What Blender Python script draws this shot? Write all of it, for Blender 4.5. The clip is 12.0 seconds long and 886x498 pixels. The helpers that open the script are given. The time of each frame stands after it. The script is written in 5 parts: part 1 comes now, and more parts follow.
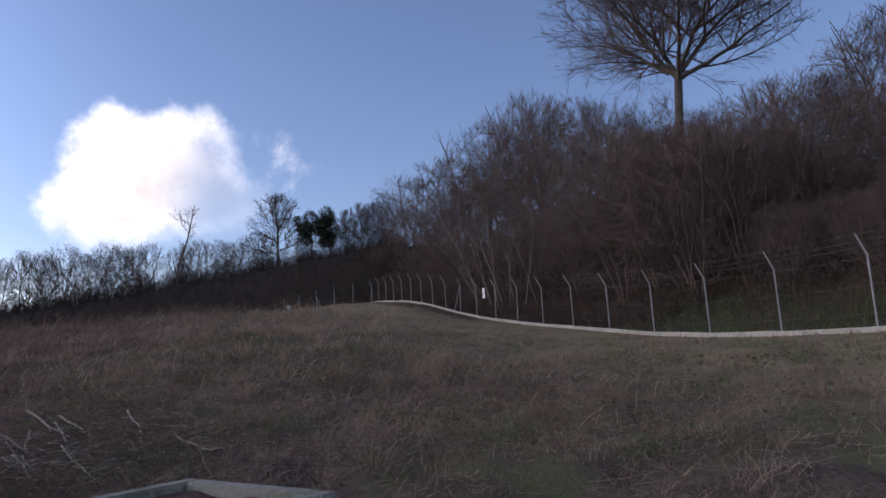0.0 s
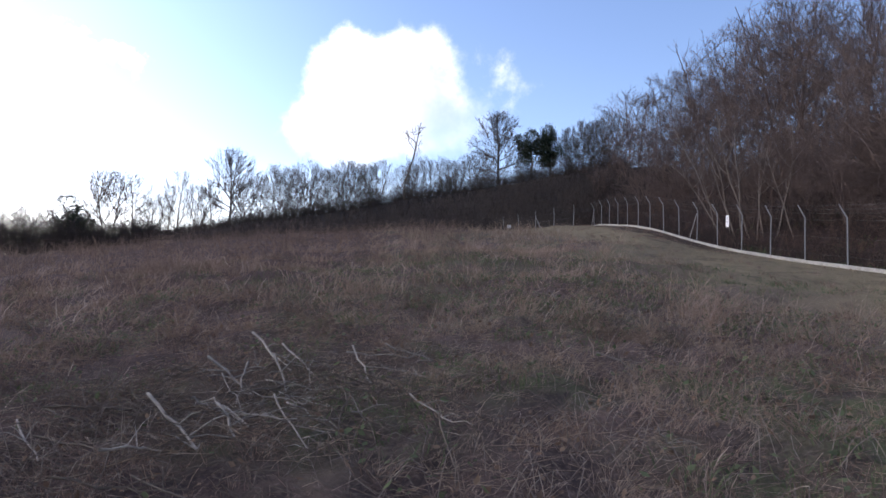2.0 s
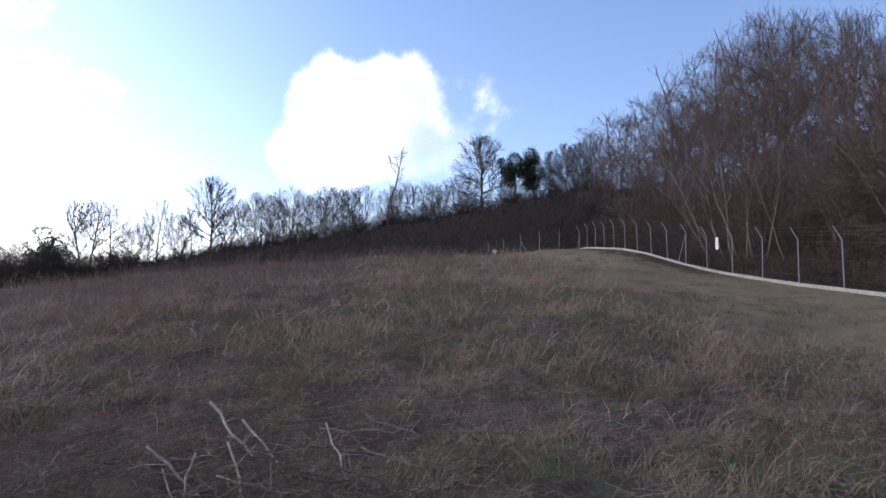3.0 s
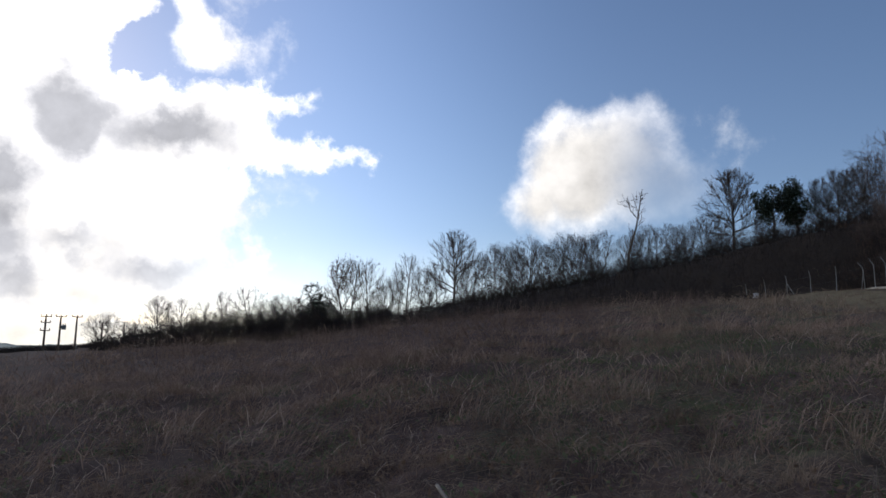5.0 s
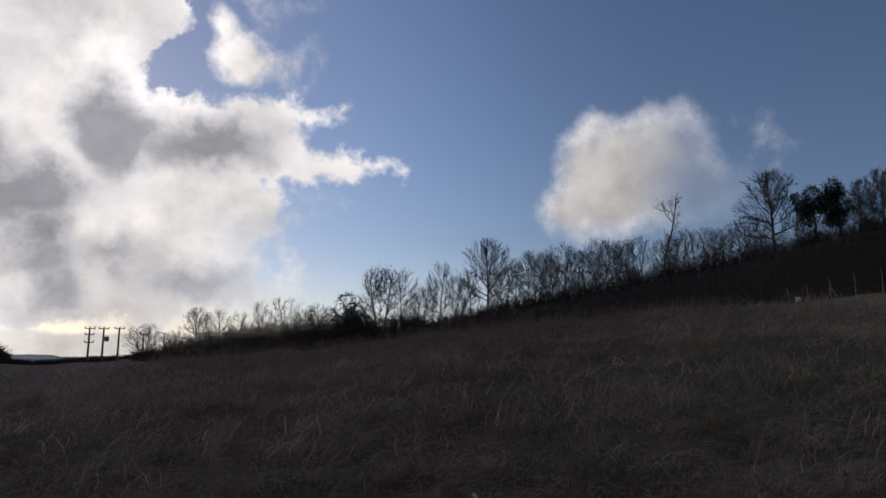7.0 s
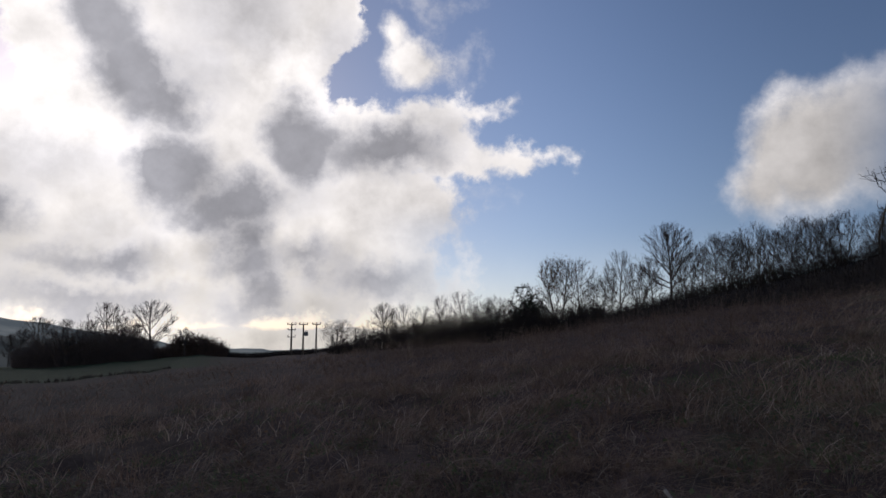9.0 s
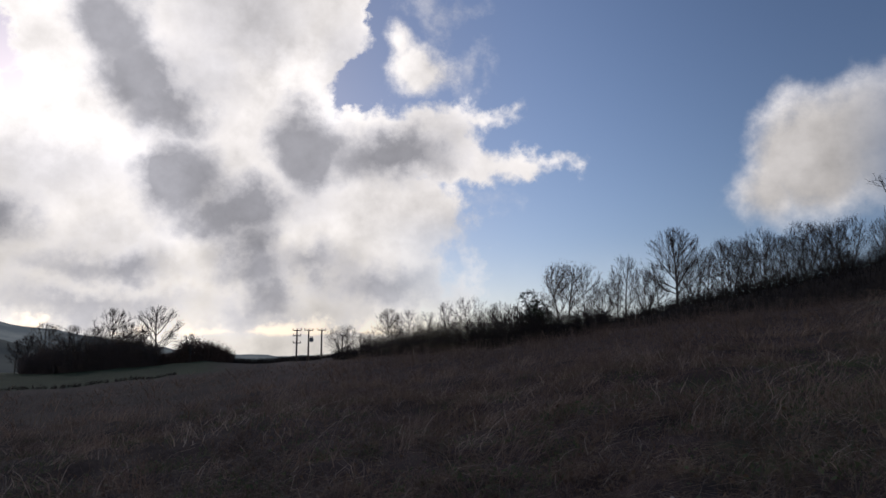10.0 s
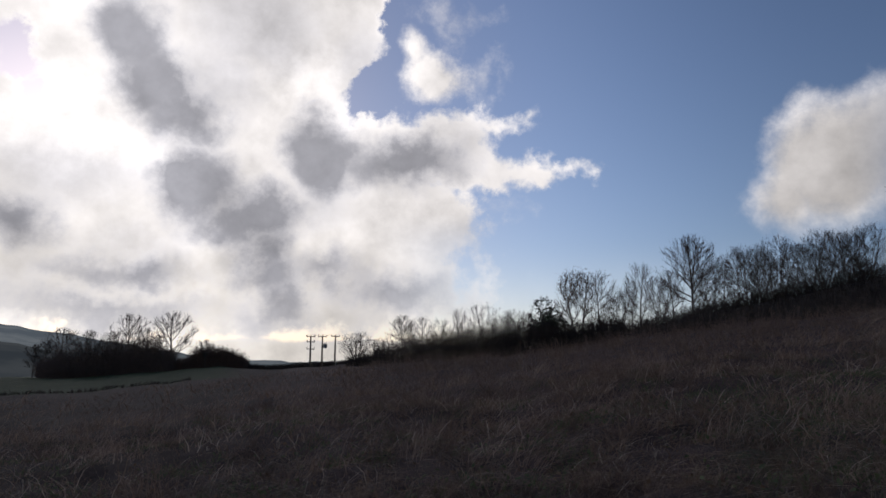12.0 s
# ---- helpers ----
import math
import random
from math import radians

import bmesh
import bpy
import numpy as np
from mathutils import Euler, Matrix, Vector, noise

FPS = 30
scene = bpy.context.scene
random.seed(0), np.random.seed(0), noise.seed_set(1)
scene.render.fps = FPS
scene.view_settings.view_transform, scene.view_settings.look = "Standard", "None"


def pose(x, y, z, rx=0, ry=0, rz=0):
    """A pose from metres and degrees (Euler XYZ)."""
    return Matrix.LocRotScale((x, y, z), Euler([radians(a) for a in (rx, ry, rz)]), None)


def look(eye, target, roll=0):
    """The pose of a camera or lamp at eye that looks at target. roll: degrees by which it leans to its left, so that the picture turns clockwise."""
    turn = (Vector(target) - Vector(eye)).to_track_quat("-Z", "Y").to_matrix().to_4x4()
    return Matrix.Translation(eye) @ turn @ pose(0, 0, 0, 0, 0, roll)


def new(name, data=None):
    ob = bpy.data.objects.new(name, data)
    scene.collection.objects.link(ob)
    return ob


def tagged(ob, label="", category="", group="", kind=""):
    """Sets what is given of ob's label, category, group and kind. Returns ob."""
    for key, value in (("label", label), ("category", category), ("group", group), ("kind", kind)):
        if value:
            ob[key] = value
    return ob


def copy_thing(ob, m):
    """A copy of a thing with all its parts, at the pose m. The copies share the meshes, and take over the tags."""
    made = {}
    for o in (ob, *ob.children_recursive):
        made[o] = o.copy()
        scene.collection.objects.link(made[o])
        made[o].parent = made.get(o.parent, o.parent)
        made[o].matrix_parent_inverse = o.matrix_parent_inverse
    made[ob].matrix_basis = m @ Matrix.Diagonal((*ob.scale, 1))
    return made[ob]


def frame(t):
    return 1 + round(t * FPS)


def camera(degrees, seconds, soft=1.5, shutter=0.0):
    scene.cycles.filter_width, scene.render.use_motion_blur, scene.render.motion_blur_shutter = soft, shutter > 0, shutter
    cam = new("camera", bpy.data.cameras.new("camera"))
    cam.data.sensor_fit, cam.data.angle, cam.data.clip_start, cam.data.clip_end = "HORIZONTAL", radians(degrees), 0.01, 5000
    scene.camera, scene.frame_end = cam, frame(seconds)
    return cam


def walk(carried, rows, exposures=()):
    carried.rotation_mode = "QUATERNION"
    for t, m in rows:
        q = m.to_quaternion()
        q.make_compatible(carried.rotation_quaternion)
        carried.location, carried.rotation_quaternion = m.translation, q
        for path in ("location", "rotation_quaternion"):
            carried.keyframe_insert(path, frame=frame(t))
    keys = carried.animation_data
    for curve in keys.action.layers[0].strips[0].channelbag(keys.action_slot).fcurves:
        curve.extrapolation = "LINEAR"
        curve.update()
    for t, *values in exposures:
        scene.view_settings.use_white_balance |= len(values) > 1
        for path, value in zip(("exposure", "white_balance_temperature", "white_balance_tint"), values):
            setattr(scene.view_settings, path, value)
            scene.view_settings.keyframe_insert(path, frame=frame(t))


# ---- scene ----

EYE = 1.5


def aim(x, y, z, yaw, pitch, roll):
    """Camera pose from a place, a heading in degrees clockwise from +y, a tilt and a lean to the left."""
    a, p = radians(yaw), radians(pitch)
    way = Vector((math.sin(a) * math.cos(p), math.cos(a) * math.cos(p), math.sin(p)))
    return look((x, y, z), Vector((x, y, z)) + way * 10, roll)


# ---- camera and walk ----
cam = camera(66.3, 12.0, soft=1.6)
PATH = [
    (0, -2.31, -3.81, 0.94, 56.23, 9.44, -3.00),
    (0.5, -2.08, -3.44, 0.97, 56.74, 10.62, -0.70),
    (1, -1.88, -3.06, 1.01, 54.94, 9.42, 2.23),
    (1.2, -1.77, -2.89, 1.03, 52.80, 8.65, 3.00),
    (1.5, -1.57, -2.63, 1.07, 43.60, 5.04, 2.05),
    (2, -1.22, -2.12, 1.16, 38.00, 3.04, 1.25),
    (2.5, -0.92, -1.70, 1.27, 45.60, 3.73, -0.60),
    (3, -0.67, -1.35, 1.45, 39.30, 5.04, 0.12),
    (3.2, -0.62, -1.20, 1.52, 28.65, 5.23, 0.45),
    (3.4, -0.54, -1.03, 1.57, 17.65, 5.35, 0.15),
    (3.5, -0.48, -0.92, 1.58, 11.30, 5.28, 0.35),
    (3.6, -0.42, -0.80, 1.58, 6.20, 5.27, 0.70),
    (3.7, -0.35, -0.68, 1.57, 1.17, 5.35, 0.85),
    (5.3, 0.00, 0.00, 1.50, 21.06, 9.84, 0.14),
    (5.5, 0.00, 0.00, 1.50, 16.53, 9.84, 0.44),
    (6, 0.00, 0.00, 1.50, 14.04, 9.71, 0.38),
    (6.5, 0.00, 0.00, 1.50, 14.70, 9.74, 0.20),
    (7, 0.00, 0.00, 1.50, 16.45, 9.81, -0.15),
    (7.5, 0.00, 0.00, 1.50, 17.77, 9.85, -0.45),
    (7.7, 0.00, 0.00, 1.50, 13.84, 9.69, -0.15),
    (9.3, 0.00, 0.00, 1.50, 1.50, 9.22, -0.38),
    (9.5, 0.00, 0.00, 1.50, 1.46, 9.35, -0.38),
    (10, 0.00, 0.00, 1.50, 1.17, 9.67, -0.38),
    (10.5, 0.00, 0.00, 1.50, 0.88, 9.95, -0.32),
    (11, 0.00, 0.00, 1.50, 0.60, 10.15, -0.24),
    (11.5, 0.00, 0.00, 1.50, 0.29, 10.23, -0.05),
    (12, 0.00, 0.00, 1.50, 0.00, 10.25, 0.00),
]
walk(cam, [(t, aim(*r)) for t, *r in PATH],
     exposures=[(0, 0.96, 6170, 25), (0.4, 1.35, 6170, 25), (1.0, 1.66, 6170, 24), (3.0, 1.64, 6150, 23), (3.3, 1.24, 6150, 19), (3.7, 0.28, 6100, 16), (5.3, 0.52, 6080, 15),
                (5.7, 0.0, 6080, 16), (6.5, -0.32, 6080, 18), (12, -0.27, 6080, 18)])

# ---- world, sun ----
SUN_AZ, SUN_EL = -29.5, 18.0


class Nodes:
    """Short hand for building node trees."""

    def __init__(self, tree):
        self.tree = tree
        tree.nodes.clear()

    def add(self, kind):
        return self.tree.nodes.new(kind)

    def link(self, a, b):
        self.tree.links.new(a, b)

    def put(self, socket, value):
        if isinstance(value, bpy.types.NodeSocket):
            self.tree.links.new(value, socket)
        else:
            socket.default_value = value

    def math(self, op, a, b=None, c=None, clamp=False):
        n = self.add("ShaderNodeMath")
        n.operation, n.use_clamp = op, clamp
        for s, v in zip(n.inputs, (a, b, c)):
            if v is not None:
                self.put(s, v)
        return n.outputs[0]

    def step(self, v, lo, hi, a=0.0, b=1.0):
        n = self.add("ShaderNodeMapRange")
        n.interpolation_type = "SMOOTHSTEP"
        for s, x in zip(n.inputs, (v, lo, hi, a, b)):
            self.put(s, x)
        return n.outputs[0]

    def noise(self, vector, scale, detail=4.0, rough=0.55, distortion=0.0):
        n = self.add("ShaderNodeTexNoise")
        if vector is not None:
            self.link(vector, n.inputs["Vector"])
        n.inputs["Scale"].default_value = scale
        n.inputs["Detail"].default_value = detail
        n.inputs["Roughness"].default_value = rough
        n.inputs["Distortion"].default_value = distortion
        return n.outputs["Fac"]

    def mix(self, f, a, b):
        n = self.add("ShaderNodeMix")
        n.data_type = "RGBA"
        self.put(n.inputs[0], f)
        self.put(n.inputs[6], (*a, 1) if isinstance(a, tuple) and len(a) == 3 else a)
        self.put(n.inputs[7], (*b, 1) if isinstance(b, tuple) and len(b) == 3 else b)
        return n.outputs[2]


def build_world():
    world = bpy.data.worlds.new("sky")
    scene.world = world
    world.use_nodes = True
    n = Nodes(world.node_tree)
    way = n.add("ShaderNodeTexCoord").outputs["Generated"]
    sky = n.add("ShaderNodeTexSky")
    sky.sky_type, sky.sun_disc, sky.sun_elevation, sky.sun_rotation = "NISHITA", False, radians(SUN_EL), radians(SUN_AZ)
    sky.altitude, sky.air_density, sky.dust_density, sky.ozone_density = 100.0, 1.0, 0.7, 3.5
    sep = n.add("ShaderNodeSeparateXYZ")
    n.link(way, sep.inputs[0])
    deg = 180 / math.pi
    az = n.math("MULTIPLY", n.math("ARCTAN2", sep.outputs[0], sep.outputs[1]), deg)
    el = n.math("MULTIPLY", n.math("ARCSINE", sep.outputs[2]), deg)
    # ragged cloud edges: bend the two angles by noise
    off = n.add("ShaderNodeVectorMath")
    off.operation = "ADD"
    n.link(way, off.inputs[0])
    off.inputs[1].default_value = (3.1, 7.7, 1.3)
    shifted = off.outputs[0]
    bend_a = n.math("MULTIPLY_ADD", n.noise(way, 9.0, 7.0, 0.62), 8.0, -4.0)
    bend_e = n.math("MULTIPLY_ADD", n.noise(shifted, 10.0, 7.0, 0.62), 7.0, -3.5)
    ra, re = n.math("ADD", az, bend_a), n.math("ADD", el, bend_e)
    calm_a = n.math("MULTIPLY_ADD", bend_a, 0.4, az)
    calm_e = n.math("MULTIPLY_ADD", bend_e, 0.4, el)

    def blob(a, e, wa, we, calm=False):
        u = n.math("MULTIPLY", n.math("SUBTRACT", calm_a if calm else ra, a), 1 / wa)
        v = n.math("MULTIPLY", n.math("SUBTRACT", calm_e if calm else re, e), 1 / we)
        away = n.math("SQRT", n.math("MULTIPLY_ADD", u, u, n.math("MULTIPLY", v, v)))
        return n.math("MULTIPLY", n.math("SUBTRACT", 1.0, away), min(wa, we) / 2.5)

    def union(blobs, calm=False):
        out = blob(*blobs[0], calm)
        for b in blobs[1:]:
            out = n.math("SMOOTH_MAX", out, blob(*b, calm), 0.25)
        return out

    bank = union([(-22.2, 26.1, 15.7, 8.1), (-11.4, 28.2, 6.6, 6.7), (-7.4, 29.4, 3.6, 4.3), (-22.7, 15.7, 19.2, 7.5), (-10.9, 15.7, 10.7, 6.5), (-6.1, 17.8, 6.4, 4.2), (0.3, 18.1, 5.5, 3.3), (4.3, 16.9, 3.7, 1.5), (8.7, 16.8, 3.4, 0.9), (3.8, 20.6, 3, 1), (-4.1, 12.4, 9.3, 4.3), (-22.2, 7.8, 27.7, 5.8), (-42, 14.6, 11.1, 9.3), (-24.4, 35.8, 20.5, 6.3), (-6.4, 6.4, 11.4, 2.8)])
    bank = n.math("MAXIMUM", bank, n.math("MULTIPLY_ADD", n.math("MULTIPLY", n.step(el, 5.0, 1.5), n.step(az, 8.0, -4.0)), 3.5, -2.5))
    gaps = union([(-34.9, 23.7, 0.9, 1.5), (-33.2, 20.3, 0.8, 0.7), (-6.3, 23.8, 1.5, 1.3), (-3.3, 29.1, 1.3, 2.7)])
    puff = union([(30.8, 15.4, 4.5, 4.5), (33.8, 16.7, 4.4, 3.4), (27.4, 12.9, 2.4, 2.3), (36, 14.1, 4.3, 2.8), (34.9, 18.8, 2, 1.6)], True)
    tuft = union([(-1, 24.3, 2.8, 2.2), (-2.4, 26.4, 1.1, 1.3), (0.8, 23.9, 1.8, 1.2)], True)
    wisp = union([(0.8, 29.4, 2.1, 1.4), (3.1, 24.5, 1.3, 1.4), (4.7, 13.8, 2.9, 1), (2.2, 12.2, 2.7, 0.9), (42, 16.8, 1.0, 1.1), (43.6, 15.8, 1.0, 0.8)])
    grey = union([(-26.3, 25.6, 2.4, 2.9), (-24.7, 21.9, 2.9, 2.8), (-22.3, 19.5, 2.7, 2), (-11, 18, 2.8, 2.8), (-4.7, 17.3, 4.5, 1.7), (-20.3, 14.6, 3.1, 2.7), (-16.8, 12.4, 3.3, 2.5), (-15.3, 9.7, 2, 2.1), (-14.8, 7.6, 2.4, 1.5), (-13.5, 5.2, 2.1, 1.8), (-11.9, 3.2, 2.7, 0.6), (-32.8, 10.7, 2.5, 2), (-24.8, 7.7, 3.3, 0.9), (-9.3, 7.8, 2.4, 0.8), (-3.5, 6.5, 3.3, 0.9), (-26, 4.8, 3.6, 0.6)])
    faint = union([(-19.5, 23.1, 2.6, 2.9), (-16.3, 27.7, 5.5, 3.3), (0.3, 18.7, 3.7, 1.4), (-24.4, 9.8, 3.1, 1), (-6.8, 4.6, 3.3, 0.6), (-33, 6.4, 2.4, 0.9), (-29.6, 7.2, 3.4, 0.7), (-7.3, 25.5, 2, 2.3), (-29.9, 14.8, 5.2, 1.7), (-11.8, 13.4, 2.9, 1.4), (-31.1, 3.9, 4.9, 0.6), (-38.8, 12.2, 4.6, 2.3)])
    shine = union([(-29, 17.4, 6.6, 2.3), (-24.4, 16.2, 2.7, 1.7), (-20.3, 8.8, 1.5, 3.1), (-33.9, 18.6, 2.9, 2.4), (-24.3, 9.4, 1.8, 0.9), (-11.3, 24.4, 3, 1.8)])
    billow = n.noise(way, 17.0, 8.0, 0.62)
    soft = n.noise(shifted, 6.5, 5.0, 0.5)
    bank = n.math("SUBTRACT", bank, n.step(n.math("ADD", gaps, n.math("MULTIPLY_ADD", billow, 1.2, -0.6)), -0.45, 0.6, 0.0, 1.6))
    frayed = n.math("ADD", bank, n.math("MULTIPLY_ADD", billow, 1.9, -0.95))
    d_bank = n.step(frayed, -0.22, 0.36)
    # the bank thins into haze towards its lower right
    thin = n.math("MULTIPLY", n.step(az, -7.0, 4.0), n.step(el, 13.5, 10.0))
    d_bank = n.math("MULTIPLY", d_bank, n.math("MULTIPLY_ADD", thin, -0.45, 1.0))
    d_puff = n.step(n.math("ADD", puff, n.math("MULTIPLY_ADD", billow, 1.6, -0.8)), -0.55, 0.75)
    fade = n.math("MULTIPLY", n.step(az, 31.5, 37.5), n.step(el, 19.0, 12.0, 0.6, 1.0))
    d_puff = n.math("MULTIPLY", d_puff, n.math("MULTIPLY", n.math("MULTIPLY_ADD", fade, -0.85, 1.0), n.step(el, 9.0, 12.5, 0.6, 1.0)))
    d_puff = n.math("MAXIMUM", d_puff, n.step(n.math("ADD", tuft, n.math("MULTIPLY_ADD", billow, 1.6, -0.8)), -0.25, 0.45))
    d_wisp = n.math("MULTIPLY", n.step(n.math("ADD", wisp, n.math("MULTIPLY_ADD", billow, 3.2, -1.6)), -0.3, 1.0), n.step(az, 20.0, 38.0, 0.40, 0.22))
    # broken cloud over the rest of the sky
    rest = n.math("MULTIPLY", n.step(n.noise(way, 3.2, 7.0, 0.6), 0.52, 0.66),
                  n.math("MAXIMUM", n.step(az, 95.0, 130.0), n.step(az, -50.0, -75.0)))
    veil = n.math("MULTIPLY", n.step(el, 11.0, 0.0, 0.0, 0.30), n.step(az, 55.0, 0.0, 0.30, 1.0))
    veil = n.math("MULTIPLY", veil, n.step(az, -60.0, -45.0))
    sun_a = n.math("SUBTRACT", az, SUN_AZ)
    sun_e = n.math("SUBTRACT", el, SUN_EL)
    far = n.math("SQRT", n.math("ADD", n.math("MULTIPLY", sun_a, sun_a), n.math("MULTIPLY", sun_e, sun_e)))
    rest = n.math("MAXIMUM", rest, veil)
    cover = n.math("MAXIMUM", n.math("MAXIMUM", d_bank, d_puff), n.math("MAXIMUM", d_wisp, rest))
    # thick parts of the cloud are grey, thin parts and those near the sun white
    stir = n.math("ADD", n.math("MULTIPLY_ADD", soft, 1.3, -0.65), n.math("MULTIPLY_ADD", billow, 1.2, -0.6))
    dark = n.math("ADD", n.step(n.math("ADD", grey, stir), -0.7, 0.6), n.step(n.math("ADD", faint, stir), -0.8, 0.8, 0.0, 0.38))
    dark = n.math("MULTIPLY", n.math("MINIMUM", dark, 1.0), n.step(el, 0.5, 9.0, 0.6, 1.0))
    glow = n.step(far, 34.0, 0.0, 0.0, 1.0)
    level = n.math("ADD", n.math("MULTIPLY_ADD", glow, 0.26, 1.0), n.math("MULTIPLY_ADD", billow, 0.85, -0.42))
    level = n.math("ADD", level, n.math("MULTIPLY_ADD", soft, 1.5, -0.74))
    level = n.math("ADD", level, n.step(frayed, 0.7, 0.1, 0.0, 0.10))
    level = n.math("ADD", level, n.step(n.math("ADD", shine, stir), -0.8, 0.9, 0.0, 0.30))
    level = n.math("MULTIPLY", level, n.math("MULTIPLY_ADD", dark, -0.64, 1.0))
    # the lone cumulus is lit from its sunward side
    lee = n.math("ADD", n.math("MULTIPLY_ADD", az, 0.5, -15.0), n.math("MULTIPLY_ADD", el, -0.7, 9.8))
    lee = n.math("ADD", lee, n.math("MULTIPLY_ADD", soft, 8.0, -4.0))
    level = n.math("MULTIPLY", level, n.math("MULTIPLY_ADD", n.math("MULTIPLY", n.step(puff, -0.2, 0.5), n.step(lee, -3.5, 4.0, 0.68, 1.0)), -0.50, 1.0))
    tone = n.mix(n.step(el, 1.0, 15.0), (1.0, 0.94, 0.78), (1.0, 0.955, 0.84))
    tone = n.mix(dark, tone, (0.97, 0.965, 0.945))
    lit = n.add("ShaderNodeVectorMath")
    lit.operation = "SCALE"
    n.link(tone, lit.inputs[0])
    n.link(level, lit.inputs["Scale"])
    air = n.add("ShaderNodeVectorMath")
    air.operation = "SCALE"
    veiled = n.add("ShaderNodeVectorMath")
    veiled.operation = "MULTIPLY"
    n.link(sky.outputs[0], veiled.inputs[0])
    veiled.inputs[1].default_value = (1.19, 1.06, 0.98)
    n.link(veiled.outputs[0], air.inputs[0])
    n.link(n.math("MULTIPLY_ADD", n.math("MULTIPLY", n.step(far, 66.0, 38.0), n.step(far, 16.0, 40.0)), 0.26 * SKY, SKY), air.inputs["Scale"])
    out = n.mix(cover, air.outputs[0], lit.outputs[0])
    bg = n.add("ShaderNodeBackground")
    n.link(out, bg.inputs[0])
    bg.inputs[1].default_value = 1.0
    n.link(bg.outputs[0], n.add("ShaderNodeOutputWorld").inputs[0])


SKY = 0.085
build_world()
sun = new("sun", bpy.data.lights.new("sun", "SUN"))
sun.data.energy, sun.data.angle, sun.data.color = 0.6, radians(12), (1.0, 0.95, 0.86)
sa, se = radians(SUN_AZ), radians(SUN_EL)
sun.matrix_world = look(Vector((math.sin(sa) * math.cos(se), math.cos(sa) * math.cos(se), math.sin(se))) * 100, (0, 0, 0))


# ---- materials ----
def surface(name, colours, scale=4.0, rough=0.9, bump=0.0, bump_scale=30.0, metal=0.0, island=0.0, spots=None, thin=0.0):
    """Procedural material: three colours mixed by noise at two scales; island: how far single pieces differ; thin: share of light let through."""
    m = bpy.data.materials.new(name)
    m.use_nodes = True
    n = Nodes(m.node_tree)
    where = n.add("ShaderNodeTexCoord").outputs["Object"]
    big = n.noise(where, scale, 5.0, 0.6)
    fine = n.noise(where, scale * 9.0, 4.0, 0.6)
    a, b, c = colours
    col = n.mix(n.step(big, 0.36, 0.64), a, b)
    pick = n.math("MULTIPLY", n.step(fine, 0.42, 0.70), 0.75)
    if island:
        r = n.add("ShaderNodeNewGeometry").outputs["Random Per Island"]
        pick = n.math("ADD", n.math("MULTIPLY", n.step(r, 0.25, 1.0), island), n.math("MULTIPLY", pick, 1 - island))
    col = n.mix(pick, col, c)
    if spots:
        col = n.mix(n.step(n.noise(where, spots[1], 3.0), 0.56, 0.68), col, spots[0])
    p = n.add("ShaderNodeBsdfPrincipled")
    n.link(col, p.inputs["Base Color"])
    p.inputs["Roughness"].default_value, p.inputs["Metallic"].default_value = rough, metal
    p.inputs["Specular IOR Level"].default_value = 0.08 if thin else 0.25
    if bump:
        bn = n.add("ShaderNodeBump")
        bn.inputs["Strength"].default_value = bump
        bn.inputs["Distance"].default_value = 0.05
        n.link(n.noise(where, bump_scale, 6.0, 0.65), bn.inputs["Height"])
        n.link(bn.outputs[0], p.inputs["Normal"])
    shader = p.outputs[0]
    if thin:
        through_leaf = n.add("ShaderNodeBsdfTranslucent")
        n.link(col, through_leaf.inputs["Color"])
        both = n.add("ShaderNodeMixShader")
        both.inputs[0].default_value = thin
        n.link(shader, both.inputs[1])
        n.link(through_leaf.outputs[0], both.inputs[2])
        shader = both.outputs[0]
    n.link(shader, n.add("ShaderNodeOutputMaterial").inputs[0])
    return m


M_BARK = surface("bark", ((0.085, 0.070, 0.058), (0.12, 0.10, 0.085), (0.05, 0.043, 0.038)), 2.0, 0.95, 0.4, 14)
M_BARK_WARM = surface("bark_warm", ((0.13, 0.10, 0.075), (0.10, 0.08, 0.062), (0.06, 0.05, 0.042)), 1.2, 0.95, 0.4, 10)
M_TWIG = surface("twigs", ((0.060, 0.046, 0.040), (0.075, 0.058, 0.048), (0.042, 0.034, 0.031)), 0.6, 0.95, island=0.5)
M_TWIG_WARM = surface("twigs_warm", ((0.112, 0.083, 0.071), (0.135, 0.098, 0.081), (0.080, 0.060, 0.054)), 0.6, 0.95, island=0.5)
M_PALE = surface("pale_bark", ((0.25, 0.22, 0.19), (0.17, 0.15, 0.13), (0.32, 0.29, 0.25)), 1.5, 0.9, 0.3, 20)
M_PALE_BROWN = surface("pale_brown_bark", ((0.19, 0.155, 0.125), (0.14, 0.115, 0.095), (0.24, 0.20, 0.165)), 1.5, 0.9, 0.3, 20)
M_SCRUB = surface("scrub_stems", ((0.088, 0.058, 0.047), (0.066, 0.046, 0.040), (0.138, 0.089, 0.066)), 0.25, 0.95, island=0.6)
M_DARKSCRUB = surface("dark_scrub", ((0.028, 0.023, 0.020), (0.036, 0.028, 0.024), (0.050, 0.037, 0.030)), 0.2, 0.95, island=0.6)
M_EVERGREEN = surface("evergreen_leaves", ((0.020, 0.028, 0.015), (0.030, 0.038, 0.020), (0.014, 0.019, 0.012)), 0.8, 0.7, island=0.6)
M_RANK = surface("rank_grass", ((0.055, 0.060, 0.028), (0.075, 0.062, 0.034), (0.040, 0.048, 0.022)), 0.3, 0.95, island=0.6)
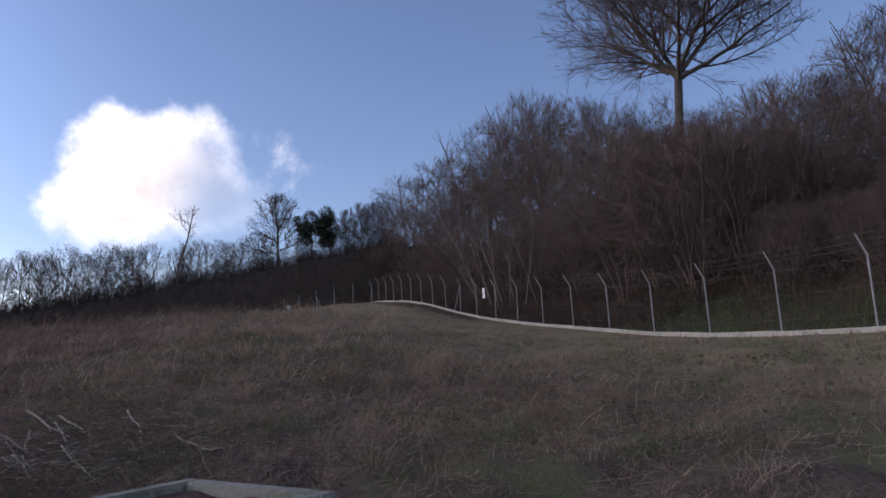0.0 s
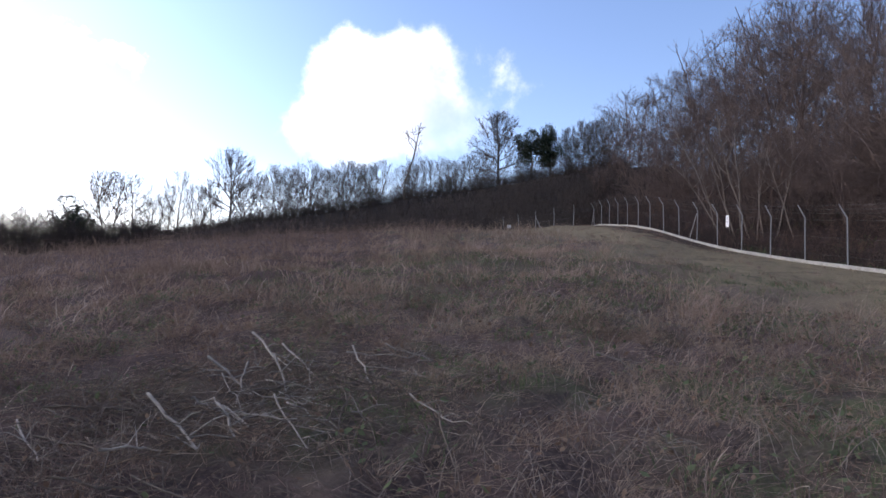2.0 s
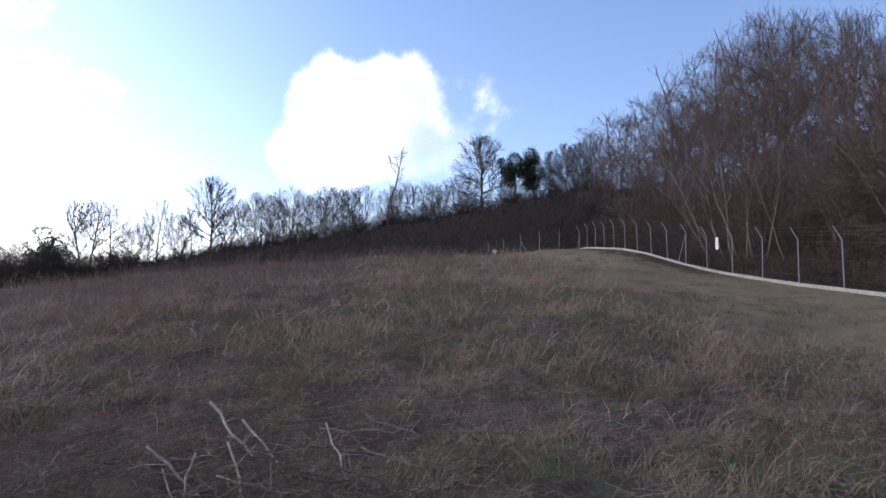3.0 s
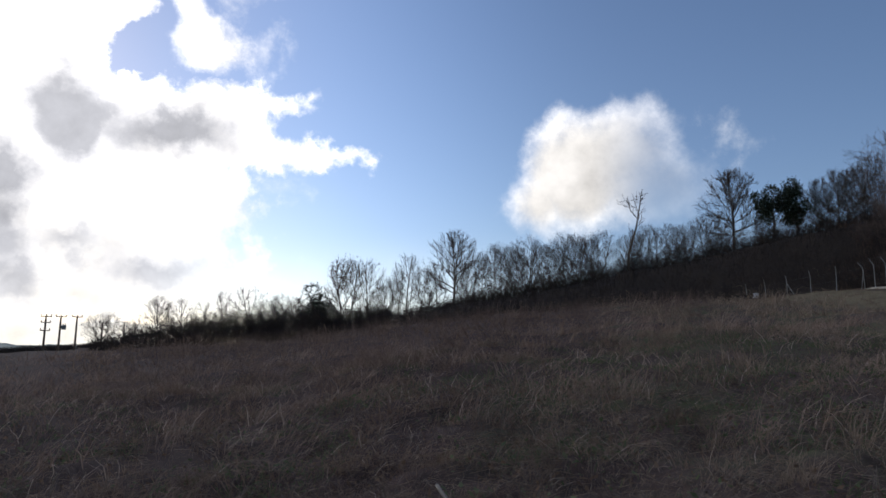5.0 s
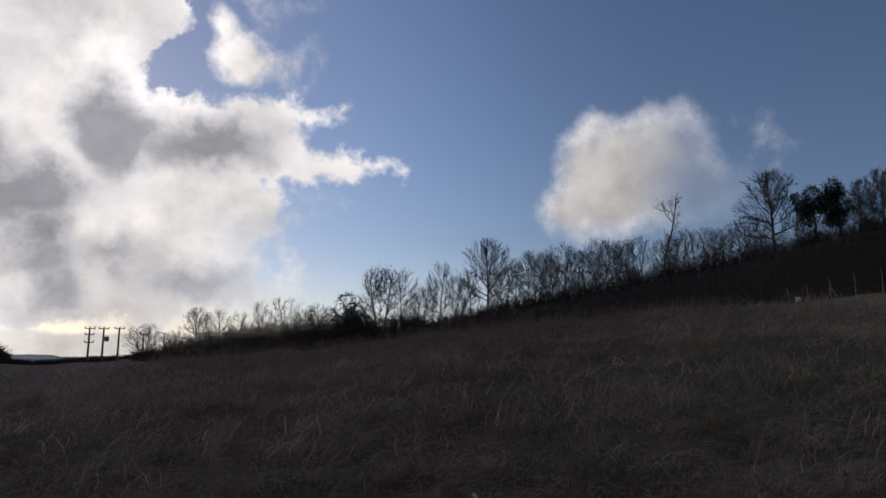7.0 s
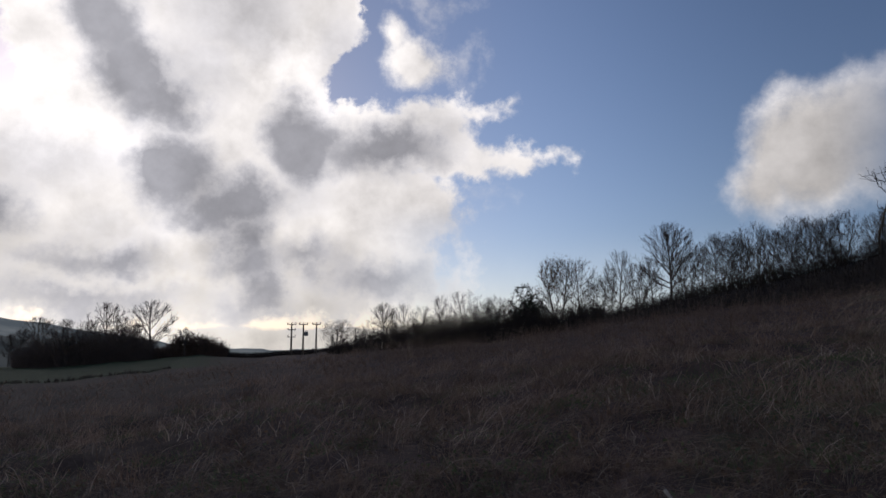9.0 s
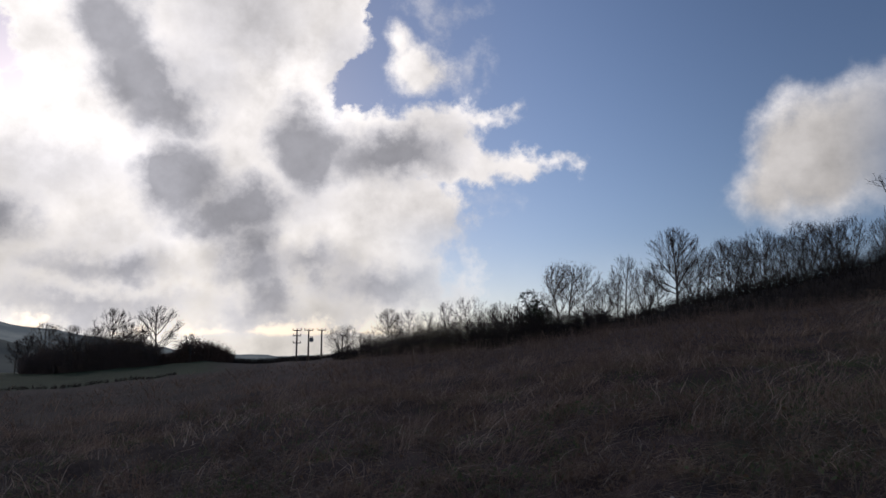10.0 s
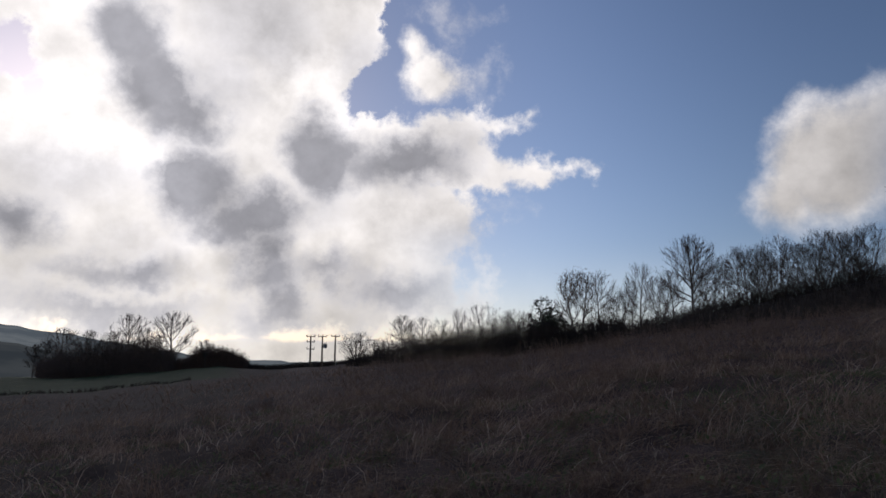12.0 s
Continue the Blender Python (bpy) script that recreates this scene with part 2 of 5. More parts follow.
M_BROWNLEAF = surface("brown_leaves", ((0.15, 0.09, 0.05), (0.11, 0.07, 0.04), (0.19, 0.12, 0.07)), 0.8, 0.9, island=0.6)
M_STRAW = surface("dry_grass", ((0.291, 0.216, 0.158), (0.141, 0.097, 0.075), (0.436, 0.349, 0.264)), 1.3, 0.9, island=0.42, thin=0.3)
M_BRAMBLE = surface("bramble_stems", ((0.204, 0.165, 0.136), (0.097, 0.068, 0.058), (0.291, 0.250, 0.202)), 1.7, 0.9)
M_LEAFLITTER = surface("dead_leaves", ((0.16, 0.105, 0.070), (0.095, 0.062, 0.045), (0.25, 0.18, 0.125)), 1.5, 0.9, island=0.7, thin=0.3)
M_BRACKEN = surface("dead_bracken", ((0.199, 0.134, 0.102), (0.109, 0.075, 0.060), (0.349, 0.262, 0.197)), 1.3, 0.9, island=0.42, thin=0.3)
M_PLUME = surface("pale_stems", ((0.291, 0.205, 0.158), (0.175, 0.113, 0.088), (0.417, 0.320, 0.254)), 0.8, 0.9, island=0.5, thin=0.3)
# palest straw tone, with the glint of backlit stems put into it
M_WISP = surface("glinting_stems", ((0.40, 0.31, 0.25), (0.29, 0.21, 0.17), (0.52, 0.43, 0.35)), 0.8, 0.8, island=0.5, thin=0.3)
M_STALK = surface("dead_stalks", ((0.153, 0.102, 0.085), (0.099, 0.067, 0.056), (0.267, 0.190, 0.149)), 0.9, 0.9, island=0.6)
M_GREEN = surface("green_blades", ((0.105, 0.132, 0.066), (0.138, 0.155, 0.085), (0.080, 0.098, 0.052)), 0.6, 0.9, island=0.5, thin=0.3)
M_MOWN = surface("short_grass", ((0.24, 0.195, 0.125), (0.18, 0.158, 0.092), (0.32, 0.26, 0.18)), 0.4, 0.95, island=0.5, thin=0.3)
M_CONCRETE = surface("concrete", ((0.20, 0.20, 0.175), (0.14, 0.14, 0.12), (0.26, 0.26, 0.23)), 2.6, 0.95, 0.5, 40, spots=((0.10, 0.105, 0.075), 5.0))
M_KERB = surface("pale_concrete", ((0.33, 0.31, 0.27), (0.24, 0.23, 0.20), (0.41, 0.39, 0.35)), 0.9, 0.9, 0.2, 30, spots=((0.30, 0.29, 0.24), 1.4))
M_SOIL = surface("soil", ((0.070, 0.042, 0.034), (0.095, 0.058, 0.046), (0.045, 0.033, 0.027)), 3.0, 1.0, 0.8, 18)
M_STEEL = surface("galvanised_steel", ((0.36, 0.36, 0.35), (0.30, 0.30, 0.30), (0.43, 0.43, 0.41)), 3.0, 0.55, 0.05, 60, metal=0.2)
M_WIRE = surface("wire", ((0.16, 0.16, 0.16), (0.12, 0.12, 0.12), (0.2, 0.19, 0.18)), 3.0, 0.6, metal=0.5)
M_WHITE = surface("white_enamel", ((0.78, 0.78, 0.76), (0.72, 0.72, 0.70), (0.80, 0.80, 0.79)), 2.0, 0.5)
M_GREYBAR = surface("grey_print", ((0.30, 0.30, 0.31), (0.26, 0.26, 0.27), (0.33, 0.33, 0.34)), 2.0, 0.6)
M_POLE = surface("creosoted_wood", ((0.075, 0.058, 0.045), (0.095, 0.075, 0.058), (0.055, 0.045, 0.036)), 1.5, 0.9, 0.3, 25)
M_PORCELAIN = surface("insulator", ((0.14, 0.08, 0.06), (0.11, 0.07, 0.05), (0.17, 0.10, 0.07)), 3.0, 0.3)
M_TANK = surface("grey_tank", ((0.20, 0.21, 0.21), (0.16, 0.17, 0.17), (0.24, 0.25, 0.25)), 2.0, 0.6)

# ---- the lie of the land ----
FENCE_X, FENCE_Y, FENCE_DX, FENCE_DY = 26.62, 8.65, 0.611, 0.7917
KERB_S = [-60, -24, -15, -12, -9, -6, -3, 0, 3, 6, 9, 12, 15, 18, 21, 24, 27, 30, 33, 36, 39, 48, 70]
KERB_Z = [0.2, 1.09, 1.13, 1.19, 1.31, 1.52, 1.83, 2.13, 2.44, 2.79, 3.16, 3.58, 4.05, 4.57, 5.12, 5.59, 6.0, 6.33, 6.6, 6.77, 6.9, 6.86, 6.31]


def smooth(v, lo, hi):
    t = np.clip((np.asarray(v, float) - lo) / (hi - lo), 0, 1)
    return t * t * (3 - 2 * t)


def behind_fence(x, y):
    """Metres beyond the fence line, on the wooded side."""
    return (x - FENCE_X) * FENCE_DY - (y - FENCE_Y) * FENCE_DX


def ripple(x, y, size, seed):
    """Soft random swell of about one unit."""
    out = 0.0
    for k in range(5):
        a = seed * 1.7 + k * 2.4
        w = 6.283 / (size * (1.0 - 0.13 * k))
        out = out + np.sin((x * math.cos(a) + y * math.sin(a)) * w + k * 1.9 + seed)
    return out / 3.0


RISE_AZ = [-180, -60, -35, -28, -20, -12, -4, 5, 14, 23, 35, 50, 56, 61, 75, 98, 130, 180]
RISE = [-0.09, -0.03, -0.015, -0.012, 0.007, 0.024, 0.037, 0.048, 0.071, 0.090, 0.105, 0.108, 0.108, 0.0926, 0.0725, 0.062, 0.03, -0.09]
BANK_AZ = [-180, 4, 9, 14, 21, 28, 35, 39, 44, 48, 51, 58, 66, 180]
BANK_EL = [0.0, 0.5, 1.6, 2.8, 4.4, 5.5, 6.9, 7.5, 8.5, 9.2, 9.6, 9.8, 0.0, 0.0]


def ground_z(x, y, rough=True):
    x, y = np.asarray(x, float), np.asarray(y, float)
    r = np.hypot(x, y) + 1e-6
    az = np.degrees(np.arctan2(x, y))
    m = np.interp(az, RISE_AZ, RISE)
    edge = 50.0 + 8.0 * smooth(az, 38, 54)
    z = m * np.minimum(r, edge)
    # beyond the brow: a dip, then a bank
    after = np.where(az > -16, m * 0.45, m * 0.45 - 0.002)
    z = z + after * np.clip(r - edge, 0, 120)
    top = EYE + 100 * np.tan(np.radians(np.interp(az, BANK_AZ, BANK_EL)))
    lift = np.maximum(top - z, 0) * smooth(r, 74, 99) * (1 - 0.8 * smooth(r, 125, 190)) * smooth(az, 4, 16)
    # wooded hillside beyond the fence
    q = behind_fence(x, y)
    hill = 17.0 * (1 - np.exp(-np.maximum(q - 2.5, 0) * 0.033)) * (1 - 0.75 * smooth(r, 130, 300))
    z = z + np.maximum(lift, hill)
    # the kerb of the fence has a level of its own, and the turf runs up to it
    s = (x - FENCE_X) * FENCE_DX + (y - FENCE_Y) * FENCE_DY
    fx, fy = FENCE_X + FENCE_DX * s, FENCE_Y + FENCE_DY * s
    there = np.interp(np.degrees(np.arctan2(fx, fy)), RISE_AZ, RISE) * np.minimum(np.hypot(fx, fy), 58.0)
    near_kerb = np.where(q < 0, 1 - smooth(-q, 0.5, 15), 1 - smooth(q, 10, 40)) * (1 - smooth(s, 46, 75)) * smooth(s, -50, -26)
    z = z + (np.interp(s, KERB_S, KERB_Z) - there) * near_kerb
    # pasture rising towards the grove, then the fields sink away into the valley
    z = z + 1.7 * smooth(r, 88, 150) * (1 - smooth(az, -18, -14)) * smooth(az, -120, -80)
    z = z - 5.0 * smooth(r, 180, 420) * (1 - smooth(q, 0, 60))
    if rough:
        near = smooth(np.abs(q), 0.5, 4.0)
        z = z + near * (0.06 * ripple(x, y, 1.7, 1.0) + 0.035 * ripple(x, y, 0.8, 5.0) * (1 - smooth(r, 20, 40)) + 0.16 * ripple(x, y, 8.0, 2.0) * smooth(r, 4, 14))
    return z - GROUND_AT_CAMERA


GROUND_AT_CAMERA = 0.0
GROUND_AT_CAMERA = float(ground_z(0.0, 0.0))


def gz(x, y):
    return float(ground_z(x, y))


def at(az, r):
    a = radians(az)
    return r * math.sin(a), r * math.cos(a)


START = (-2.31, -3.81, 0.94)


def at_start(az, r):
    """A place by heading and distance from where the walk begins."""
    a = radians(az)
    return START[0] + r * math.sin(a), START[1] + r * math.cos(a)


def up_from_start(az, r, el):
    return START[2] + r * math.tan(radians(el * 1.04)) - gz(*at_start(az, r))


def up_to(az, r, el):
    """Height above the ground there that reaches an elevation seen from the walk's end."""
    return EYE + r * math.tan(radians(el * 1.05)) - gz(*at(az, r))


# ---- mesh helpers ----
def mesh_np(name, verts, faces, material):
    """One mesh from arrays of vertices and of quads."""
    me = bpy.data.meshes.new(name)
    verts, faces = np.asarray(verts, np.float32), np.asarray(faces, np.int32)
    k = faces.shape[1]
    me.vertices.add(len(verts))
    me.vertices.foreach_set("co", verts.ravel())
    me.loops.add(faces.size)
    me.loops.foreach_set("vertex_index", faces.ravel())
    me.polygons.add(len(faces))
    me.polygons.foreach_set("loop_start", np.arange(0, faces.size, k, dtype=np.int32))
    me.materials.append(material)
    me.update(calc_edges=True)
    return me


def shade_smooth(me):
    me.polygons.foreach_set("use_smooth", np.ones(len(me.polygons), bool))
    return me


def prisms(p0, p1, r0, r1):
    """Three-sided tapered sticks from p0 to p1."""
    p0, p1 = np.asarray(p0, float), np.asarray(p1, float)
    n = len(p0)
    d = p1 - p0
    d /= np.linalg.norm(d, axis=1, keepdims=True) + 1e-9
    ref = np.where(np.abs(d[:, 2:3]) > 0.9, np.array([[1.0, 0, 0]]), np.array([[0, 0, 1.0]]))
    u = np.cross(d, ref)
    u /= np.linalg.norm(u, axis=1, keepdims=True) + 1e-9
    w = np.cross(d, u)
    v = np.empty((n, 6, 3))
    for k in range(3):
        a = 2.0944 * k
        o = u * math.cos(a) + w * math.sin(a)
        v[:, k] = p0 + o * np.reshape(r0, (-1, 1))
        v[:, k + 3] = p1 + o * np.reshape(r1, (-1, 1))
    f = np.array([[0, 1, 4, 3], [1, 2, 5, 4], [2, 0, 3, 5]])
    faces = (f[None] + 6 * np.arange(n)[:, None, None]).reshape(-1, 4)
    return v.reshape(-1, 3), faces


def tubes(lines, sides):
    """Tapered tubes along polylines of (point, radius) pairs."""
    vs, fs, base = [], [], 0
    ang = np.arange(sides) * 2 * math.pi / sides
    ring = np.arange(sides)
    for line in lines:
        p = np.array([a for a, _ in line], float)
        rad = np.array([b for _, b in line], float)
        d = np.gradient(p, axis=0)
        d /= np.linalg.norm(d, axis=1, keepdims=True) + 1e-9
        ref = np.array([1.0, 0, 0]) if abs(d[0, 2]) > 0.8 else np.array([0, 0, 1.0])
        u = np.cross(d, ref)
        u /= np.linalg.norm(u, axis=1, keepdims=True) + 1e-9
        w = np.cross(d, u)
        c = p[:, None] + rad[:, None, None] * (u[:, None] * np.cos(ang)[None, :, None] + w[:, None] * np.sin(ang)[None, :, None])
        vs.append(c.reshape(-1, 3))
        for i in range(len(p) - 1):
            a = base + i * sides
            fs.append(np.stack([a + ring, a + (ring + 1) % sides, a + sides + (ring + 1) % sides, a + sides + ring], 1))
        base += len(p) * sides
    return np.concatenate(vs), np.concatenate(fs)


def part(name, me, parent, label=""):
    ob = new(name, me)
    ob.parent = parent
    if label:
        ob["label"] = label
    return ob


def box_bm(sx, sy, sz, m=None, bevel=0.0):
    bm = bmesh.new()
    bmesh.ops.create_cube(bm, size=1)
    bmesh.ops.scale(bm, vec=(sx, sy, sz), verts=bm.verts)
    if bevel:
        bmesh.ops.bevel(bm, geom=bm.edges[:], offset=bevel, segments=2, affect="EDGES")
    if m is not None:
        bmesh.ops.transform(bm, matrix=m, verts=bm.verts)
    return bm


def bm_mesh(name, bm, material):
    me = bpy.data.meshes.new(name)
    bm.to_mesh(me)
    bm.free()
    me.materials.append(material)
    return me


def join_bm(parts):
    out = bmesh.new()
    for b in parts:
        me = bpy.data.meshes.new("piece")
        b.to_mesh(me)
        b.free()
        out.from_mesh(me)
        bpy.data.meshes.remove(me)
    return out


# ---- ground ----
def ground_material():
    m = bpy.data.materials.new("field")
    m.use_nodes = True
    n = Nodes(m.node_tree)
    where = n.add("ShaderNodeTexCoord").outputs["Object"]
    sep = n.add("ShaderNodeSeparateXYZ")
    n.link(where, sep.inputs[0])
    x, y = sep.outputs[0], sep.outputs[1]
    patch = n.noise(where, 0.35, 5.0, 0.6)
    mid = n.noise(where, 2.6, 5.0, 0.65)
    fine = n.noise(where, 22.0, 5.0, 0.65)
    litter = n.mix(n.step(mid, 0.35, 0.65), (0.066, 0.049, 0.043), (0.125, 0.091, 0.078))
    litter = n.mix(n.math("MULTIPLY", n.step(fine, 0.45, 0.75), 0.8), litter, (0.21, 0.160, 0.130))
    litter = n.mix(n.math("MULTIPLY", n.step(patch, 0.42, 0.60), n.step(mid, 0.38, 0.62, 0.1, 0.85)), litter, (0.090, 0.108, 0.050))
    stand = n.step(n.math("ADD", n.math("ADD", x, n.math("MULTIPLY", y, -0.7)), n.math("MULTIPLY_ADD", patch, 14.0, -7.0)), 1.5, -3.0)
    brown = n.mix(n.step(mid, 0.35, 0.65), (0.050, 0.036, 0.034), (0.092, 0.064, 0.058))
    brown = n.mix(n.math("MULTIPLY", n.step(fine, 0.45, 0.75), 0.6), brown, (0.14, 0.098, 0.088))
    litter = n.mix(n.math("MULTIPLY", stand, n.step(mid, 0.30, 0.50, 0.55, 1.0)), litter, brown)
    # ground colour gets darker towards the left of the field
    darker_left = n.step(n.math("ADD", n.math("ADD", x, n.math("MULTIPLY", y, 0.22)), n.math("MULTIPLY_ADD", patch, 8.0, -4.0)), 1.0, -4.0)
    litter = n.mix(n.math("MULTIPLY", darker_left, 0.65), litter, n.mix(n.step(fine, 0.40, 0.70), (0.022, 0.018, 0.017), (0.050, 0.038, 0.033)))
    q = n.math("ADD", n.math("MULTIPLY", n.math("ADD", x, -FENCE_X), FENCE_DY), n.math("MULTIPLY", n.math("ADD", y, -FENCE_Y), -FENCE_DX))
    wob = n.math("MULTIPLY_ADD", patch, 6.0, -3.0)
    q = n.math("ADD", q, wob)
    mown = n.mix(n.step(mid, 0.3, 0.7), (0.225, 0.182, 0.118), (0.165, 0.142, 0.086))
    mown = n.mix(n.math("MULTIPLY", n.step(fine, 0.4, 0.75), 0.6), mown, (0.25, 0.21, 0.14))
    mown = n.mix(n.math("MULTIPLY", n.step(n.noise(where, 0.9, 6.0, 0.7), 0.48, 0.64), 0.65), mown, (0.105, 0.082, 0.055))
    along = n.math("ADD", n.math("MULTIPLY", n.math("ADD", x, -FENCE_X), FENCE_DX), n.math("MULTIPLY", n.math("ADD", y, -FENCE_Y), FENCE_DY))
    strip = n.math("MULTIPLY", n.step(n.math("ADD", q, n.math("MULTIPLY_ADD", mid, 3.0, -1.5)), -3.2, -1.6), n.step(n.math("ADD", along, wob), 4.0, 12.0))
    mown = n.mix(n.math("MULTIPLY", strip, 0.95), mown, (0.060, 0.041, 0.031))
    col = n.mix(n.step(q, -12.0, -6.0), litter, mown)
    wood = n.mix(n.step(mid, 0.35, 0.65), (0.042, 0.029, 0.027), (0.066, 0.044, 0.038))
    wood = n.mix(n.math("MULTIPLY", n.step(fine, 0.45, 0.7), 0.5), wood, (0.095, 0.062, 0.044))
    bank = n.mix(n.step(mid, 0.35, 0.65), (0.042, 0.052, 0.025), (0.044, 0.040, 0.026))
    verge = n.mix(n.step(n.math("ADD", along, wob), 4.0, -6.0), wood, bank)
    col = n.mix(n.step(q, 0.3, 0.9), col, verge)
    col = n.mix(n.step(q, 4.0, 8.0), col, wood)
    # leaf mould under the trees along the field's top, their shade darkening its colour
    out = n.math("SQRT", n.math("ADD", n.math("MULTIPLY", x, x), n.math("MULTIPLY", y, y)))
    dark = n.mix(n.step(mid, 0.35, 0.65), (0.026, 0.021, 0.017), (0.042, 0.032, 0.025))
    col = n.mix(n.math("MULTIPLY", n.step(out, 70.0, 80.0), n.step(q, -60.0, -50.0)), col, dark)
    # pasture in the valley
    far = n.math("SQRT", n.math("ADD", n.math("MULTIPLY", x, x), n.math("MULTIPLY", y, y)))
    grass = n.mix(n.step(patch, 0.3, 0.7), (0.026, 0.040, 0.021), (0.040, 0.054, 0.028))
    col = n.mix(n.math("MULTIPLY", n.step(far, 84.0, 90.0), n.step(n.math("MULTIPLY_ADD", y, 0.30, x), 3.0, -4.0)), col, grass)
    p = n.add("ShaderNodeBsdfPrincipled")
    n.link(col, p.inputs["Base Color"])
    p.inputs["Roughness"].default_value = 1.0
    p.inputs["Specular IOR Level"].default_value = 0.1
    bn = n.add("ShaderNodeBump")
    bn.inputs["Strength"].default_value, bn.inputs["Distance"].default_value = 0.8, 0.08
    n.link(n.math("ADD", fine, mid), bn.inputs["Height"])
    n.link(bn.outputs[0], p.inputs["Normal"])
    n.link(p.outputs[0], n.add("ShaderNodeOutputMaterial").inputs[0])
    return m


def build_ground():
    rings = np.concatenate([np.linspace(0.25, 8, 32), np.geomspace(8.4, 130, 110), np.geomspace(136, 4600, 46)])
    spokes = 300
    a = np.linspace(0, 2 * math.pi, spokes, endpoint=False)
    x = np.outer(rings, np.sin(a)).ravel()
    y = np.outer(rings, np.cos(a)).ravel()
    v = np.stack([x, y, ground_z(x, y)], 1)
    v = np.vstack([v, [[0, 0, gz(0, 0)]]])
    i = np.arange(len(rings) - 1)[:, None] * spokes
    j = np.arange(spokes)[None]
    k = (j + 1) % spokes
    quads = np.stack([i + j, i + spokes + j, i + spokes + k, i + k], -1).reshape(-1, 4)
    me = bpy.data.meshes.new("ground")
    centre = len(v) - 1
    faces = quads[:, ::-1].tolist() + [(centre, int(b), int(c)) for b, c in zip(k.ravel(), j.ravel())]
    me.from_pydata(v.tolist(), [], faces)
    me.materials.append(ground_material())
    shade_smooth(me)
    tagged(new("ground", me), "rough sloping field of dry winter grass and weeds", "ground", kind="structure")


build_ground()


def build_hills():
    """Far wooded hills beyond the valley; a glowing colour carries the blue distance haze."""
    m = bpy.data.materials.new("far_hills_glow")
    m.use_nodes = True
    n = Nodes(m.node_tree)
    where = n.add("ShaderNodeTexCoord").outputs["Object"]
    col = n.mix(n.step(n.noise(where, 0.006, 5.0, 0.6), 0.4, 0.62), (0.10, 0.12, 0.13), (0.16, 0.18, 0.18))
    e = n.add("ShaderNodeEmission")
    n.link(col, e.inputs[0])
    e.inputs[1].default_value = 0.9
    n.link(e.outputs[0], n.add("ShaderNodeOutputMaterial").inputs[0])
    # the nearer ridge glows less, standing for thinner haze
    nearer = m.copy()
    nearer.name = "nearer_hills_glow"
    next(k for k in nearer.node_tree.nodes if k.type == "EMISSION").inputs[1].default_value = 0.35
    for r, az0, az1, prof, name in ((2300, -70, 40, ((-70, 4.6), (-40, 4.0), (-33, 3.3), (-28, 2.6), (-24, 1.9), (-19, 1.1), (-12, 0.78), (0, 0.8), (40, 1.0)), "far"),
                                    (900, -90, -27.5, ((-90, 4.0), (-50, 3.4), (-36, 2.5), (-31, 1.8), (-27.5, 0.7)), "near")):
        az = np.linspace(az0, az1, 160)
        el = np.interp(az, [p[0] for p in prof], [p[1] for p in prof]) + 0.05 * np.sin(az * 1.7) + 0.03 * np.sin(az * 4.1)
        rows = []
        for f, d in ((0.0, 0.0), (0.35, 0.10), (0.7, 0.22), (0.92, 0.34), (1.0, 0.45), (0.6, 0.9)):
            rr = r * (1 + d)
            z = -30 + (rr * np.tan(np.radians(el)) + EYE + 30) * f
            rows.append(np.stack([rr * np.sin(np.radians(az)), rr * np.cos(np.radians(az)), z], 1))
        v = np.concatenate(rows)
        c = len(az)
        i = np.arange(len(rows) - 1)[:, None] * c
        j = np.arange(c - 1)[None]
        f = np.stack([i + j, i + j + 1, i + c + j + 1, i + c + j], -1).reshape(-1, 4)
        tagged(new("backdrop", shade_smooth(mesh_np("backdrop", v, f, m if name == "far" else nearer))), "wooded hills across the valley, glowing with painted blue haze", "hills", kind="structure")


build_hills()


